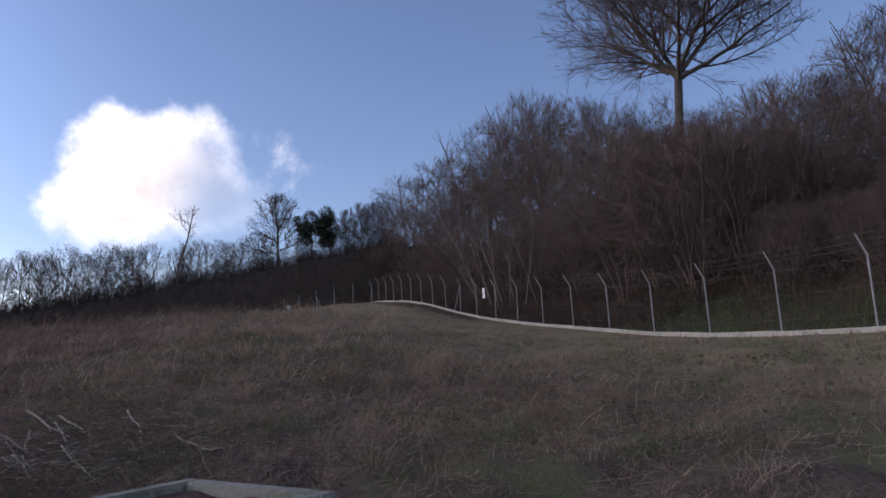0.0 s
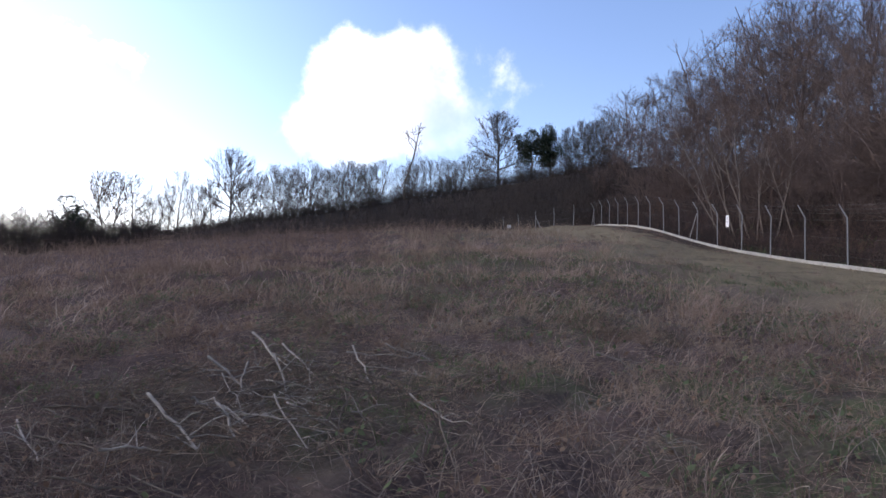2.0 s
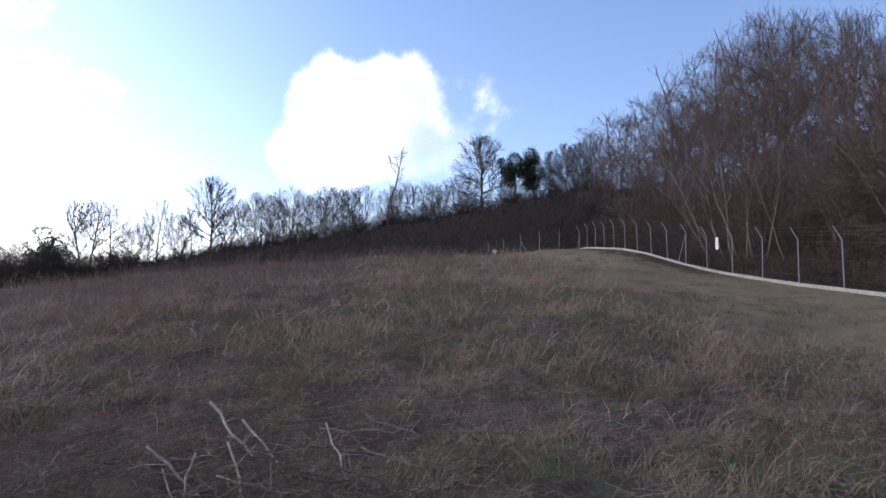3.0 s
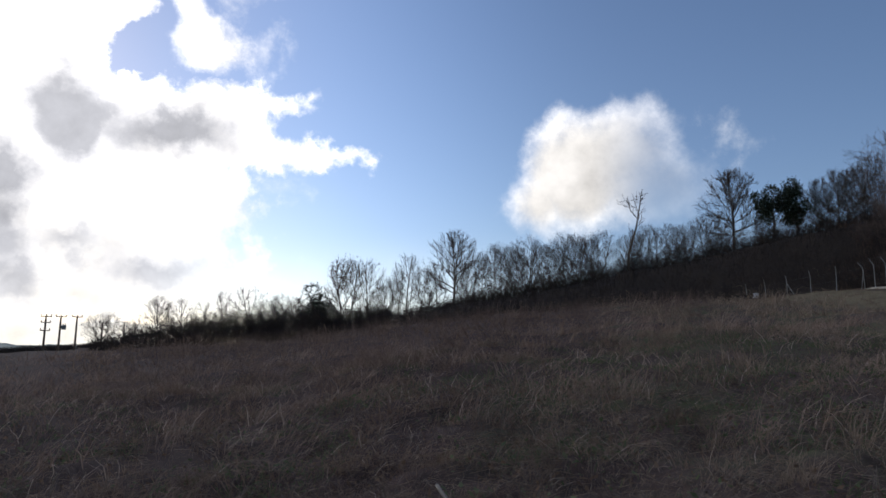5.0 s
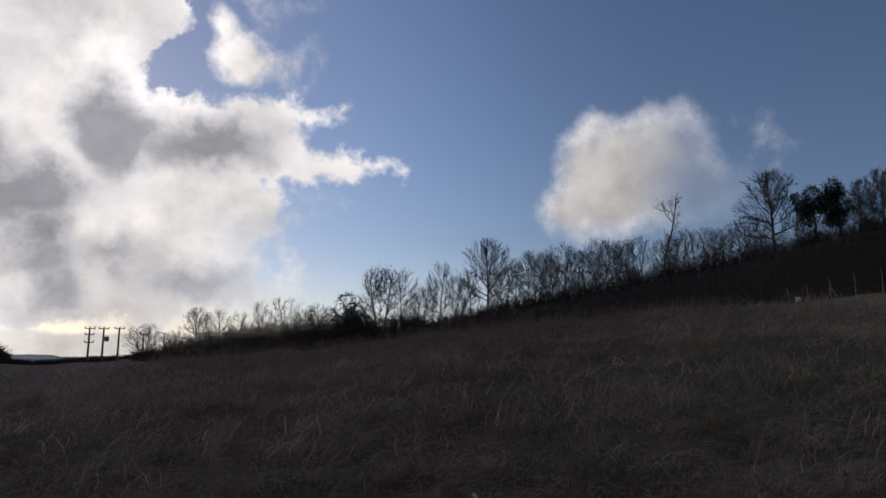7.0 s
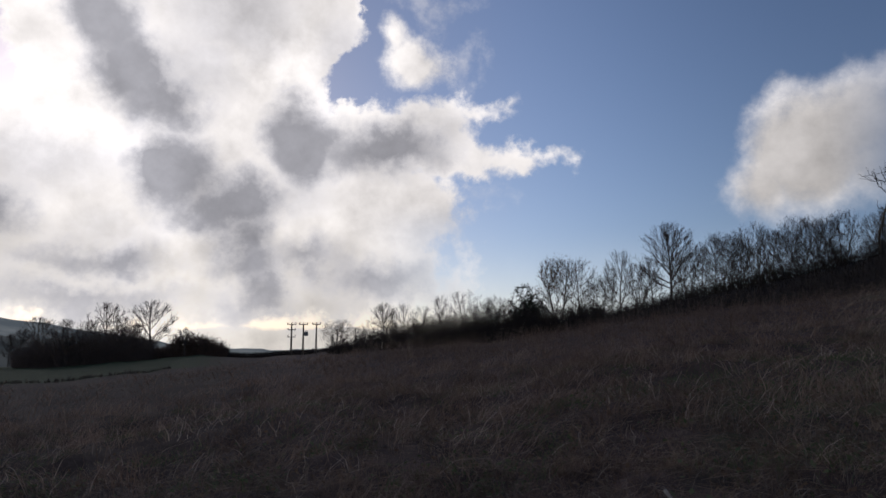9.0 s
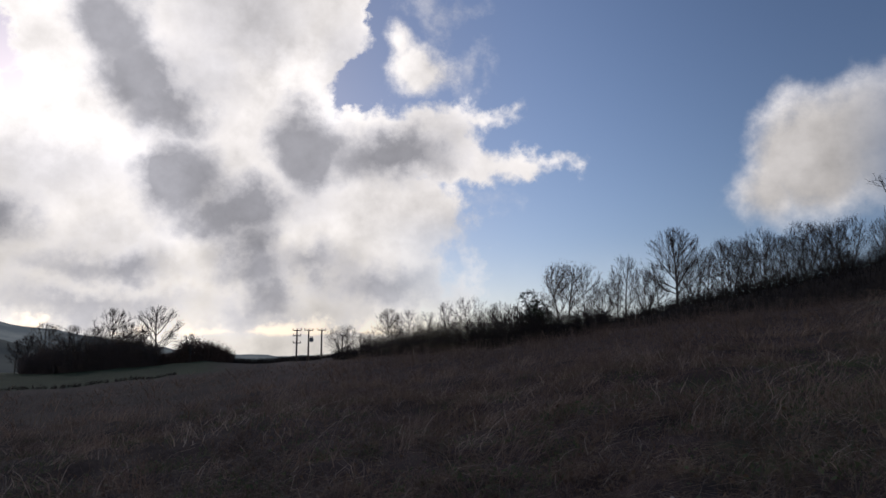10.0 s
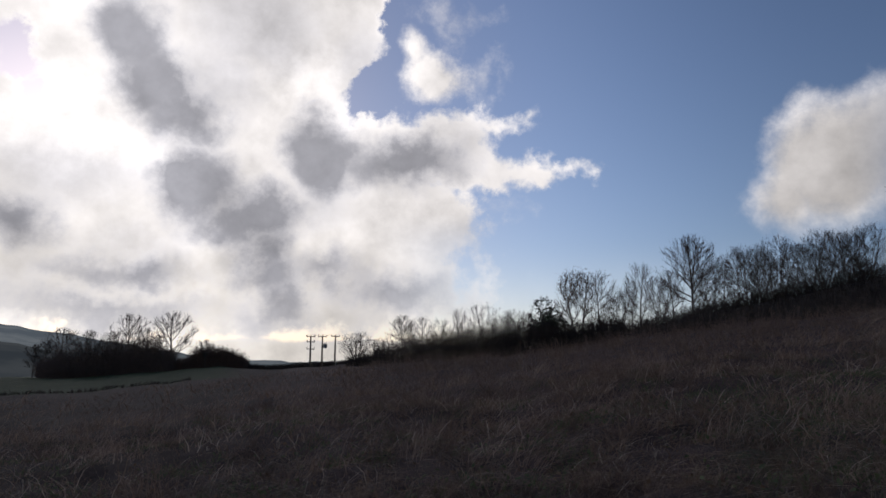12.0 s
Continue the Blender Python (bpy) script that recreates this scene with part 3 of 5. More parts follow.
# ---- trees ----
def grow(seed, girth, base=0.25, width=0.34, fork=0.25, stems=1, points=260, twig=0.012, sprays=3, crook=0.085, lean=(0.0, 0.0), splay=0.25, spray=0.07, reach=26, sway=0.035):
    """Skeleton of a bare tree one unit high: branches grow towards points scattered through the crown's
    egg-shaped volume, and thicken with the number of tips they carry. girth and twig are shares of the height."""
    rng = np.random.default_rng(seed)
    step = 1.0 / reach
    half = (1.0 - base) / 2
    d = rng.normal(0, 1, (points, 3))
    d /= np.linalg.norm(d, axis=1, keepdims=True)
    p = d * rng.random((points, 1)) ** 0.36
    swell = 1.0 + 0.16 * np.sin(3 * np.arctan2(p[:, 1], p[:, 0]) + seed) + 0.10 * np.sin(5 * np.arctan2(p[:, 1], p[:, 0]) + 2 * seed + 4 * p[:, 2])
    p[:, :2] *= (width * swell * (1 - 0.18 * p[:, 2]))[:, None]
    p[:, 2] = base + half + p[:, 2] * half
    p[:, :2] += np.array(lean) * p[:, 2:3]
    nodes, parent = [], []
    for s in range(stems):
        a = 6.283 * s / stems + rng.uniform(0, 1)
        off = np.array([math.cos(a), math.sin(a), 0]) * (0.012 * (stems > 1))
        q = np.array([0, 0, -0.03]) + off
        way = np.array([lean[0], lean[1], 1.0]) + np.array([math.cos(a), math.sin(a), 0]) * splay * (stems > 1)
        last = -1
        for _ in range(max(int((fork + 0.03) / step), 2) + int(stems > 1 and rng.integers(0, 3))):
            nodes.append(q)
            parent.append(last)
            last = len(nodes) - 1
            way = way + rng.normal(0, sway, 3) * np.array([1, 1, 0.3])
            q = q + way / np.linalg.norm(way) * step
    nodes = [np.array(q) for q in nodes]
    kids = [0] * len(nodes)
    arr = np.array(nodes)
    dist = np.linalg.norm(p[:, None] - arr[None], axis=2)
    near, best = dist.argmin(1), dist.min(1)
    for _ in range(int(2.2 * reach)):
        if not len(p):
            break
        fresh = []
        for i in np.unique(near):
            if kids[i] >= 3:
                continue
            to = p[near == i] - nodes[i]
            to /= np.linalg.norm(to, axis=1, keepdims=True) + 1e-9
            g = to.sum(0)
            g = g / (np.linalg.norm(g) + 1e-9) + rng.normal(0, crook * 1.7, 3) + np.array([0, 0, 0.10])
            fresh.append((i, nodes[i] + g / np.linalg.norm(g) * step))
        if not fresh:
            break
        for i, q in fresh:
            kids[i] += 1
            kids.append(0)
            parent.append(i)
            nodes.append(q)
            e = np.linalg.norm(p - q, axis=1)
            hit = e < best
            best[hit], near[hit] = e[hit], len(nodes) - 1
        keep = best > step * 1.6
        p, best, near = p[keep], best[keep], near[keep]
    n = len(nodes)
    tips = np.zeros(n)
    children = [[] for _ in range(n)]
    for i in range(n - 1, -1, -1):
        tips[i] = max(tips[i], 1)
        if parent[i] >= 0:
            tips[parent[i]] += tips[i]
            children[parent[i]].append(i)
    power = math.log(girth / twig) / math.log(max(tips.max(), 2))
    rad = twig * tips ** power
    thick, thin = [], []
    todo = [(i, [(nodes[i], rad[i] * 1.25)]) for i in range(n) if parent[i] < 0]
    while todo:
        i, line = todo.pop()
        while children[i]:
            main = max(children[i], key=lambda c: tips[c])
            for c in children[i]:
                if c != main:
                    todo.append((c, [(nodes[i], rad[c]), (nodes[c], rad[c])]))
            i = main
            line.append((nodes[i], rad[i]))
        if len(line) > 1:
            (thick if line[0][1] > girth * 0.26 else thin).append(line)
    # sprays of fine twigs on the outer branches
    outer = np.array([i for i in range(n) if tips[i] <= 4 and parent[i] >= 0])
    pts = np.array(nodes)
    s0 = np.repeat(outer, sprays)
    back = pts[np.array(parent)[s0]]
    b0 = back + (pts[s0] - back) * rng.random((len(s0), 1))
    w = (pts[s0] - back) / step + rng.normal(0, 0.62, (len(s0), 3)) + np.array([0, 0, 0.25])
    w /= np.linalg.norm(w, axis=1, keepdims=True)
    b1 = b0 + w * spray * rng.uniform(0.5, 1.4, (len(s0), 1))
    c0 = b0 + (b1 - b0) * rng.uniform(0.3, 0.7, (len(s0), 1))
    w2 = w + rng.normal(0, 0.5, w.shape)
    c1 = c0 + w2 * spray * rng.uniform(0.3, 0.8, (len(s0), 1))
    return thick, thin, np.concatenate([b0, c0]), np.concatenate([b1, c1]), twig * 0.75


def branching(seed, girth, base=0.25, width=0.34, fork=0.25, stems=1, limbs=9, subs=6, twiglets=6, twig=0.0013, sprays=3, lean=(0.0, 0.0), splay=0.3, up=0.3, wiggle=0.05, sway=0.02, spread=(62, 22), spray=0.05, split=()):
    """Skeleton of a bare tree one unit high: leaders, limbs, branches and twigs, each reaching for the edge of an
    egg-shaped crown and bending upwards. girth and twig are shares of the height. split: for a trunk that forks, the heading and tilt of each leader, in degrees."""
    rng = np.random.default_rng(seed)
    half = (1.0 - base) / 2
    mid = np.array([lean[0] * 0.6, lean[1] * 0.6, base + half])
    size = np.array([width, width, half])

    def unit(v):
        return v / (np.linalg.norm(v) + 1e-9)

    def room(p, d):
        """How far it is from p along d to the crown's skin."""
        o, w = (p - mid) / size, d / size
        a, b, c = w @ w, o @ w, o @ o - 1
        k = b * b - a * c
        return max((-b + math.sqrt(k)) / a, 0.04) if k > 0 else 0.08

    def shoot(p, d, length, r0, r1, n, rise, bent=wiggle):
        pts, q = [(p, r0)], p
        for i in range(n):
            d = unit(d + np.array([0, 0, rise / n]) + rng.normal(0, bent, 3))
            q = q + d * length / n
            pts.append((q, r0 + (r1 - r0) * (i + 1) / n))
        return pts

    def along(line, f):
        k = min(int(f * (len(line) - 1)), len(line) - 2)
        g = f * (len(line) - 1) - k
        return line[k][0] * (1 - g) + line[k + 1][0] * g, line[k][1] * (1 - g) + line[k + 1][1] * g, unit(line[k + 1][0] - line[k][0])

    def aside(d, angle):
        v = unit(np.cross(d, rng.normal(0, 1, 3)))
        return unit(d * math.cos(angle) + v * math.sin(angle))

    thick, thin, tips = [], [], []
    turn = rng.uniform(0, 6.28)
    for s in range(stems):
        a = 6.283 * s / stems + rng.uniform(-0.5, 0.5)
        out = np.array([math.cos(a), math.sin(a), 0.0]) * (stems > 1)
        p = out * 0.012 + np.array([0, 0, -0.03])
        d = unit(np.array([lean[0], lean[1], 1.0]) + out * splay)
        if split:
            trunk = shoot(p, d, fork + 0.03, girth, girth * 0.8, 5, 0.0, sway)
            leaders = []
            for way, tilt in split:
                w, t = radians(way), radians(tilt)
                d = np.array([math.sin(w) * math.sin(t), math.cos(w) * math.sin(t), math.cos(t)])
                q = trunk[-1][0] - np.array([0, 0, 0.05]) * rng.random()
                leaders.append(shoot(q, d, room(q, d) * 0.97, girth * rng.uniform(0.42, 0.6), twig * 2, 12, 0.10, wiggle * 0.7))
            thick.append(trunk)
        else:
            high = rng.uniform(0.86, 1.0) if stems > 1 else 0.98
            leaders = [shoot(p, d, high, girth, twig * 2, 11, 0.12 * (stems > 1), sway)]
        thick += leaders
        for leader, k in ((one, k) for one in leaders for k in range(limbs)):
            low = 0.16 if split else fork
            f = low + (0.95 - low) * (k + rng.uniform(0.1, 0.9)) / limbs
            q, r, ahead = along(leader, f)
            turn += 2.4 + rng.normal(0, 0.35)
            tilt = radians(spread[0] + (spread[1] - spread[0]) * (f - low) / (1 - low) + rng.normal(0, 7))
            d = unit(np.array([math.cos(turn) * math.sin(tilt), math.sin(turn) * math.sin(tilt), math.cos(tilt)]) + (ahead * 0.45 if split else 0))
            rl = max(r * rng.uniform(0.45, 0.68), twig * 2)
            far = room(q, d) * rng.uniform(0.75, 1.0)
            limb = shoot(q, d, far, rl, twig * 1.4, 6, up)
            (thick if rl > girth * 0.26 else thin).append(limb)
            some = max(1, round(subs * min(far / (0.75 * width + 0.12), 1.4)))
            for j in range(some):
                g = 0.10 + 0.86 * (j + rng.uniform(0, 1)) / some
                q2, r2, a2 = along(limb, g)
                d2 = unit(aside(a2, radians(rng.uniform(24, 52))) + np.array([0, 0, 0.22]))
                sub = shoot(q2, d2, min(room(q2, d2) * 0.95, 0.30) * rng.uniform(0.55, 1.0), max(r2 * 0.6, twig * 1.3), twig, 4, up * 0.8)
                thin.append(sub)
                reach = np.linalg.norm(sub[-1][0] - sub[0][0])
                for m in range(max(1, round(twiglets * min(reach / 0.16, 1.4)))):
                    q3, r3, a3 = along(sub, 0.15 + 0.85 * rng.random())
                    d3 = unit(aside(a3, radians(rng.uniform(18, 48))) + np.array([0, 0, 0.18]))
                    e3 = q3 + d3 * min(room(q3, d3) + 0.02, 0.11) * rng.uniform(0.5, 1.0)
                    thin.append([(q3, twig), (e3, twig * 0.7)])
                    for _ in range(sprays):
                        q4 = q3 + (e3 - q3) * rng.uniform(0.25, 1.0)
                        tips.append((q4, q4 + unit(aside(d3, radians(rng.uniform(10, 45))) + np.array([0, 0, 0.15])) * spray * rng.uniform(0.5, 1.2)))
    t0, t1 = (np.array([t[k] for t in tips]) for k in (0, 1))
    return thick, thin, t0, t1, twig * 0.7


def cones(p0, p1, r):
    """Three-sided twigs that run to a point."""
    v, _ = prisms(p0, p1, np.full(len(p0), r), np.full(len(p0), r))
    v = v.reshape(-1, 6, 3)[:, :4]
    v[:, 3] = p1
    f = np.array([[0, 1, 3], [1, 2, 3], [2, 0, 3]])
    return v.reshape(-1, 3), (f[None] + 4 * np.arange(len(p0))[:, None, None]).reshape(-1, 3)


def mesh_mixed(name, v4, f4, v3, f3, material):
    """One mesh of quads and triangles."""
    me = bpy.data.meshes.new(name)
    v = np.concatenate([v4, v3]).astype(np.float32)
    loops = np.concatenate([f4.ravel(), f3.ravel() + len(v4)]).astype(np.int32)
    starts = np.concatenate([np.arange(len(f4)) * 4, f4.size + np.arange(len(f3)) * 3]).astype(np.int32)
    me.vertices.add(len(v))
    me.vertices.foreach_set("co", v.ravel())
    me.loops.add(len(loops))
    me.loops.foreach_set("vertex_index", loops)
    me.polygons.add(len(starts))
    me.polygons.foreach_set("loop_start", starts)
    me.materials.append(material)
    me.update(calc_edges=True)
    return me


def leaves_np(points, size, count, seed, spread):
    """Small four-cornered leaves round points."""
    rng = np.random.default_rng(seed)
    pts = np.asarray(points, float)
    c = pts[rng.integers(0, len(pts), count)] + rng.normal(0, spread, (count, 3))
    a = rng.normal(0, 1, (count, 3))
    a /= np.linalg.norm(a, axis=1, keepdims=True)
    b = np.cross(a, rng.normal(0, 1, (count, 3)))
    b /= np.linalg.norm(b, axis=1, keepdims=True)
    s = size * rng.uniform(0.6, 1.4, (count, 1))
    v = np.stack([c - a * s, c + b * s * 0.5, c + a * s, c - b * s * 0.5], 1).reshape(-1, 3)
    return v, np.arange(count * 4).reshape(-1, 4)


def lump_points(seed, height, lumps, lump):
    """Points on the skin of several rounded lumps that make one dense crown."""
    rng = np.random.default_rng(seed)
    out = []
    for _ in range(lumps):
        d = rng.normal(0, 1, 3)
        d /= np.linalg.norm(d)
        f = rng.random() ** 0.4
        c = np.array([0, 0, height * 0.54]) + d * f * height * np.array([0.32, 0.32, 0.38])
        d = rng.normal(0, 1, (120, 3))
        d /= np.linalg.norm(d, axis=1, keepdims=True)
        out.append(c + d * height * rng.uniform(*lump))
    return np.concatenate(out)


def tree(name, label, category, seed, x, y, height, bark=None, twigs=None, leaf=None, leaf_n=0, leaf_size=0.12, leaf_spread=0.25, group="", sink=0.0, lumps=0, lump=(0.05, 0.11), **how):
    """A tree: trunk with limbs, crown of twigs, leaves where it has any."""
    root = new(name)
    thick, thin, t0, t1, tr = (branching if "limbs" in how else grow)(seed, **how)
    k = height / max(t1[:, 2].max(), 0.5)
    thick, thin = ([[(Vector(p) * k, r * height) for p, r in line] for line in part_of] for part_of in (thick, thin))
    v, f = tubes(thick, 6)
    part("trunk", shade_smooth(mesh_np("trunk", v, f, bark or M_BARK)), root)
    v, f = tubes(thin, 3)
    v3, f3 = cones(t0 * k, t1 * k, tr * height)
    part("crown", mesh_mixed("crown", v, f, v3, f3, twigs or M_TWIG), root)
    if leaf:
        pts = t1 * k if not lumps else lump_points(seed, height, lumps, lump)
        v, f = leaves_np(pts, leaf_size, leaf_n, seed, leaf_spread)
        part("foliage", mesh_np("foliage", v, f, leaf), root)
    root.location = (x, y, gz(x, y) - sink)
    return tagged(root, label, category, group)


def again(ob, x, y, height, old, turn, wide=1.0, label=""):
    k = height / old
    m = Matrix.Translation((x, y, gz(x, y))) @ Matrix.Rotation(turn, 4, "Z") @ Matrix.Diagonal((k * wide, k * wide, k, 1))
    c = copy_thing(ob, m)
    if label:
        c["label"] = label
    return c


# ---- fence along the wood ----
def build_fence():
    root = new("fence")
    root.location = (FENCE_X, FENCE_Y, gz(FENCE_X, FENCE_Y))
    tagged(root, "long galvanised security fence with cranked posts on a pale concrete kerb", "fence")

    def spot(s):
        x, y = FENCE_X + FENCE_DX * s, FENCE_Y + FENCE_DY * s
        return Vector((x, y, float(ground_z(x, y, False)))) - root.location

    out = Vector((-FENCE_DY, FENCE_DX, 0))
    side = Vector((FENCE_DX, FENCE_DY, 0))

    def angle_post():
        """L-shaped steel post with a cranked top, leaning out over the field."""
        line = [(Vector((0, 0, -0.4)), 0), (Vector((0, 0, 1.92)), 0), (out * 0.05 + Vector((0, 0, 2.0)), 0), (out * 0.30 + Vector((0, 0, 2.44)), 0)]
        bm = bmesh.new()
        prof = [(-0.025, -0.025), (0.025, -0.025), (0.025, -0.013), (-0.013, -0.013), (-0.013, 0.025), (-0.025, 0.025)]
        rings = []
        for p, _ in line:
            rings.append([bm.verts.new(p + side * a + out * b) for a, b in prof])
        for a, b in zip(rings, rings[1:]):
            for i in range(6):
                bm.faces.new((a[i], a[(i + 1) % 6], b[(i + 1) % 6], b[i]))
        bm.faces.new(rings[0][::-1])
        bm.faces.new(rings[-1])
        bmesh.ops.recalc_face_normals(bm, faces=bm.faces)
        return bm_mesh("post", bm, M_STEEL)

    post = angle_post()
    rnd = random.Random(5)
    tops = {}
    for k in range(-8, 15):
        s = k * 3.0
        b = spot(s)
        p = part("post", post, root)
        p.location = b
        p.rotation_euler = (radians(rnd.uniform(-1.2, 1.2)), radians(rnd.uniform(-1.2, 1.2)), radians(rnd.uniform(-4, 4)))
        tops[k] = b
        if k in (5, 14):
            v, f = tubes([[(b + Vector((0, 0, 1.75)), 0.026), (b + (spot(s + 1.3) - b) + Vector((0, 0, -0.1)), 0.026)]], 6)
            part("brace", mesh_np("brace", v, f, M_STEEL), root)
    # beyond the corner the fence runs on behind the brow
    corner = spot(42.0)
    turn = Vector((0.10, 0.995, 0))
    bases = []
    for k in range(1, 6):
        w = root.location + corner + turn * 3.0 * k
        b = Vector((w.x, w.y, min(float(ground_z(w.x, w.y, False)), 7.5 - 0.12 * k))) - root.location
        bases.append(b)
        p = part("post", post, root)
        p.location = b
        p.rotation_euler = (radians(rnd.uniform(-1.5, 1.5)), radians(rnd.uniform(-1.5, 1.5)), radians(rnd.uniform(60, 74)))
        if k == 3:
            v, f = tubes([[(b + Vector((0, 0, 1.75)), 0.026), (b - turn * 1.3 + Vector((0, 0, -0.1)), 0.026)]], 6)
            part("brace", mesh_np("brace", v, f, M_STEEL), root)
    for h in (1.15, 1.9):
        v, f = tubes([[(corner + Vector((0, 0, h)), 0.004)] + [(b + Vector((0, 0, h)), 0.004) for b in bases]], 3)
        part("wire", mesh_np("wire", v, f, M_WIRE), root, "thin dull steel wire")
    # strained wires: plain ones on the posts, barbed ones on the cranks
    for off, h, rad in ((0.0, 0.45, 0.003), (0.0, 1.15, 0.003), (0.0, 1.85, 0.004), (0.12, 2.12, 0.004), (0.20, 2.26, 0.004), (0.29, 2.42, 0.004)):
        pts = []
        for k in range(-8, 15):
            pts.append((tops[k] + out * off + Vector((0, 0, h)), rad))
            if k < 14:
                m = (tops[k] + tops[k + 1]) / 2
                pts.append((m + out * off + Vector((0, 0, h - 0.03)), rad))
        v, f = tubes([pts], 3)
        part("wire", mesh_np("wire", v, f, M_WIRE), root, "thin dull steel wire")
    # kerb slabs, one to a bay
    for k in range(-8, 14):
        a, b = spot(k * 3.0 + 0.006), spot(k * 3.0 + 2.994)
        bm = bmesh.new()
        rows = []
        sag = rnd.uniform(-0.012, 0.012)
        for p in (a, b):
            c = p + out * (0.10 + sag)
            hh = 0.14 + rnd.uniform(-0.012, 0.012)
            rows.append([bm.verts.new(c + out * u + Vector((0, 0, w))) for u, w in ((-0.09, -0.35), (0.09, -0.35), (0.09, hh - 0.02), (0.07, hh), (-0.07, hh), (-0.09, hh - 0.02))])
        for i in range(6):
            bm.faces.new((rows[0][i], rows[0][(i + 1) % 6], rows[1][(i + 1) % 6], rows[1][i]))
        bm.faces.new(rows[0][::-1])
        bm.faces.new(rows[1])
        bmesh.ops.recalc_face_normals(bm, faces=bm.faces)
        part("kerb_slab", bm_mesh("kerb_slab", bm, M_KERB), root, "pale weathered concrete slab")
    return root


build_fence()


def build_sign():
    """White notice fixed to the fence; its print is too small to read."""
    s = 10.5
    x, y = FENCE_X + FENCE_DX * s - FENCE_DY * 0.06, FENCE_Y + FENCE_DY * s + FENCE_DX * 0.06
    root = tagged(new("notice"), "small white upright notice wired to the fence", "sign")
    root.location = (x, y, float(ground_z(x, y, False)))
    root.rotation_euler = (0, 0, math.atan2(FENCE_DY, FENCE_DX))
    part("plate", bm_mesh("plate", box_bm(0.36, 0.012, 0.62, pose(0, 0.012, 1.55), 0.004), M_WHITE), root)
    for i, (w, z) in enumerate(((0.26, 1.74), (0.22, 1.64), (0.26, 1.52), (0.18, 1.44), (0.24, 1.34))):
        part("print_bar", bm_mesh("print_bar", box_bm(w, 0.004, 0.035, pose(0, 0.021, z)), M_GREYBAR), root)


build_sign()


def build_marker():
    x, y = at(44.1, 56.0)
    root = tagged(new("marker_box"), "small white box on a short post at the brow", "box")
    root.location = (x, y, gz(x, y))
    h = EYE + 56.0 * math.tan(radians(4.62)) - gz(x, y)
    h = max(h, 0.35)
    part("post", bm_mesh("post", box_bm(0.09, 0.09, h + 0.3, pose(0, 0, h / 2 - 0.15), 0.008), M_POLE), root)
    body = part("body", bm_mesh("body", box_bm(0.32, 0.24, 0.30, pose(0, 0, h, 0, 0, -40), 0.02), M_WHITE), root)
    part("lid", bm_mesh("lid", box_bm(0.36, 0.28, 0.04, pose(0, 0, h + 0.172, 0, 0, -40), 0.01), M_WHITE), body)


build_marker()


# ---- concrete chamber in the grass ----
def build_chamber():
    cx, cy, half, w = -0.19, -0.575, 0.645, 0.12
    root = tagged(new("concrete_chamber"), "low square concrete chamber rim filled with brown earth", "concrete frame")
    base = gz(cx, cy)
    root.location = (cx, cy, base)
    root.rotation_euler = (0, 0, radians(-1.0))
    top = 0.30 - base
    for k in range(4):
        m = Matrix.Rotation(k * math.pi / 2, 4, "Z") @ pose(0.0 + w / 2 - 0.002, half - w / 2, (top - 0.5) / 2)
        part("rim", bm_mesh("rim", box_bm(2 * half - w - 0.004, w, top + 0.5, m, 0.012), M_CONCRETE), root)
    bm = bmesh.new()
    bmesh.ops.create_grid(bm, x_segments=18, y_segments=18, size=half - w - 0.001)
    for v in bm.verts:
        v.co.z = top - 0.05 + 0.02 * float(ripple(v.co.x, v.co.y, 0.5, 4.0))
    part("earth", bm_mesh("earth", bm, M_SOIL), root, "dark brown bare earth")


build_chamber()


# ---- cut branches ----
def cut_branch(points, rad, seed, label, mat):
    rnd = random.Random(seed)
    p = [Vector((x, y, gz(x, y) + z)) for x, y, z in points]
    line = []
    for i in range(len(p) - 1):
        for k in range(5):
            f = k / 5
            q = p[i].lerp(p[i + 1], f) + Vector((rnd.gauss(0, 1), rnd.gauss(0, 1), rnd.gauss(0, 1))) * 0.011
            line.append(q)
    line.append(p[-1])
    o = line[0].copy()
    root = new("fallen_branch")
    root.location = o
    n = len(line)
    v, f = tubes([[(q - o, rad * (1 - 0.45 * i / n)) for i, q in enumerate(line)]], 6)
    part("stem", shade_smooth(mesh_np("stem", v, f, mat)), root)
    for _ in range(4):
        i = rnd.randrange(n // 3, n)
        q = line[i]
        d = Vector((rnd.gauss(0, 1), rnd.gauss(0, 1), rnd.uniform(-0.2, 0.6))).normalized() * rnd.uniform(0.10, 0.28)
        v, f = tubes([[(q - o, rad * 0.45), (q - o + d * 0.6 + Vector((0, 0, 0.02)), rad * 0.32), (q - o + d, rad * 0.18)]], 4)
        part("side_twig", mesh_np("side_twig", v, f, mat), root)
    tagged(root, label, "branch", "cut branches in the grass")


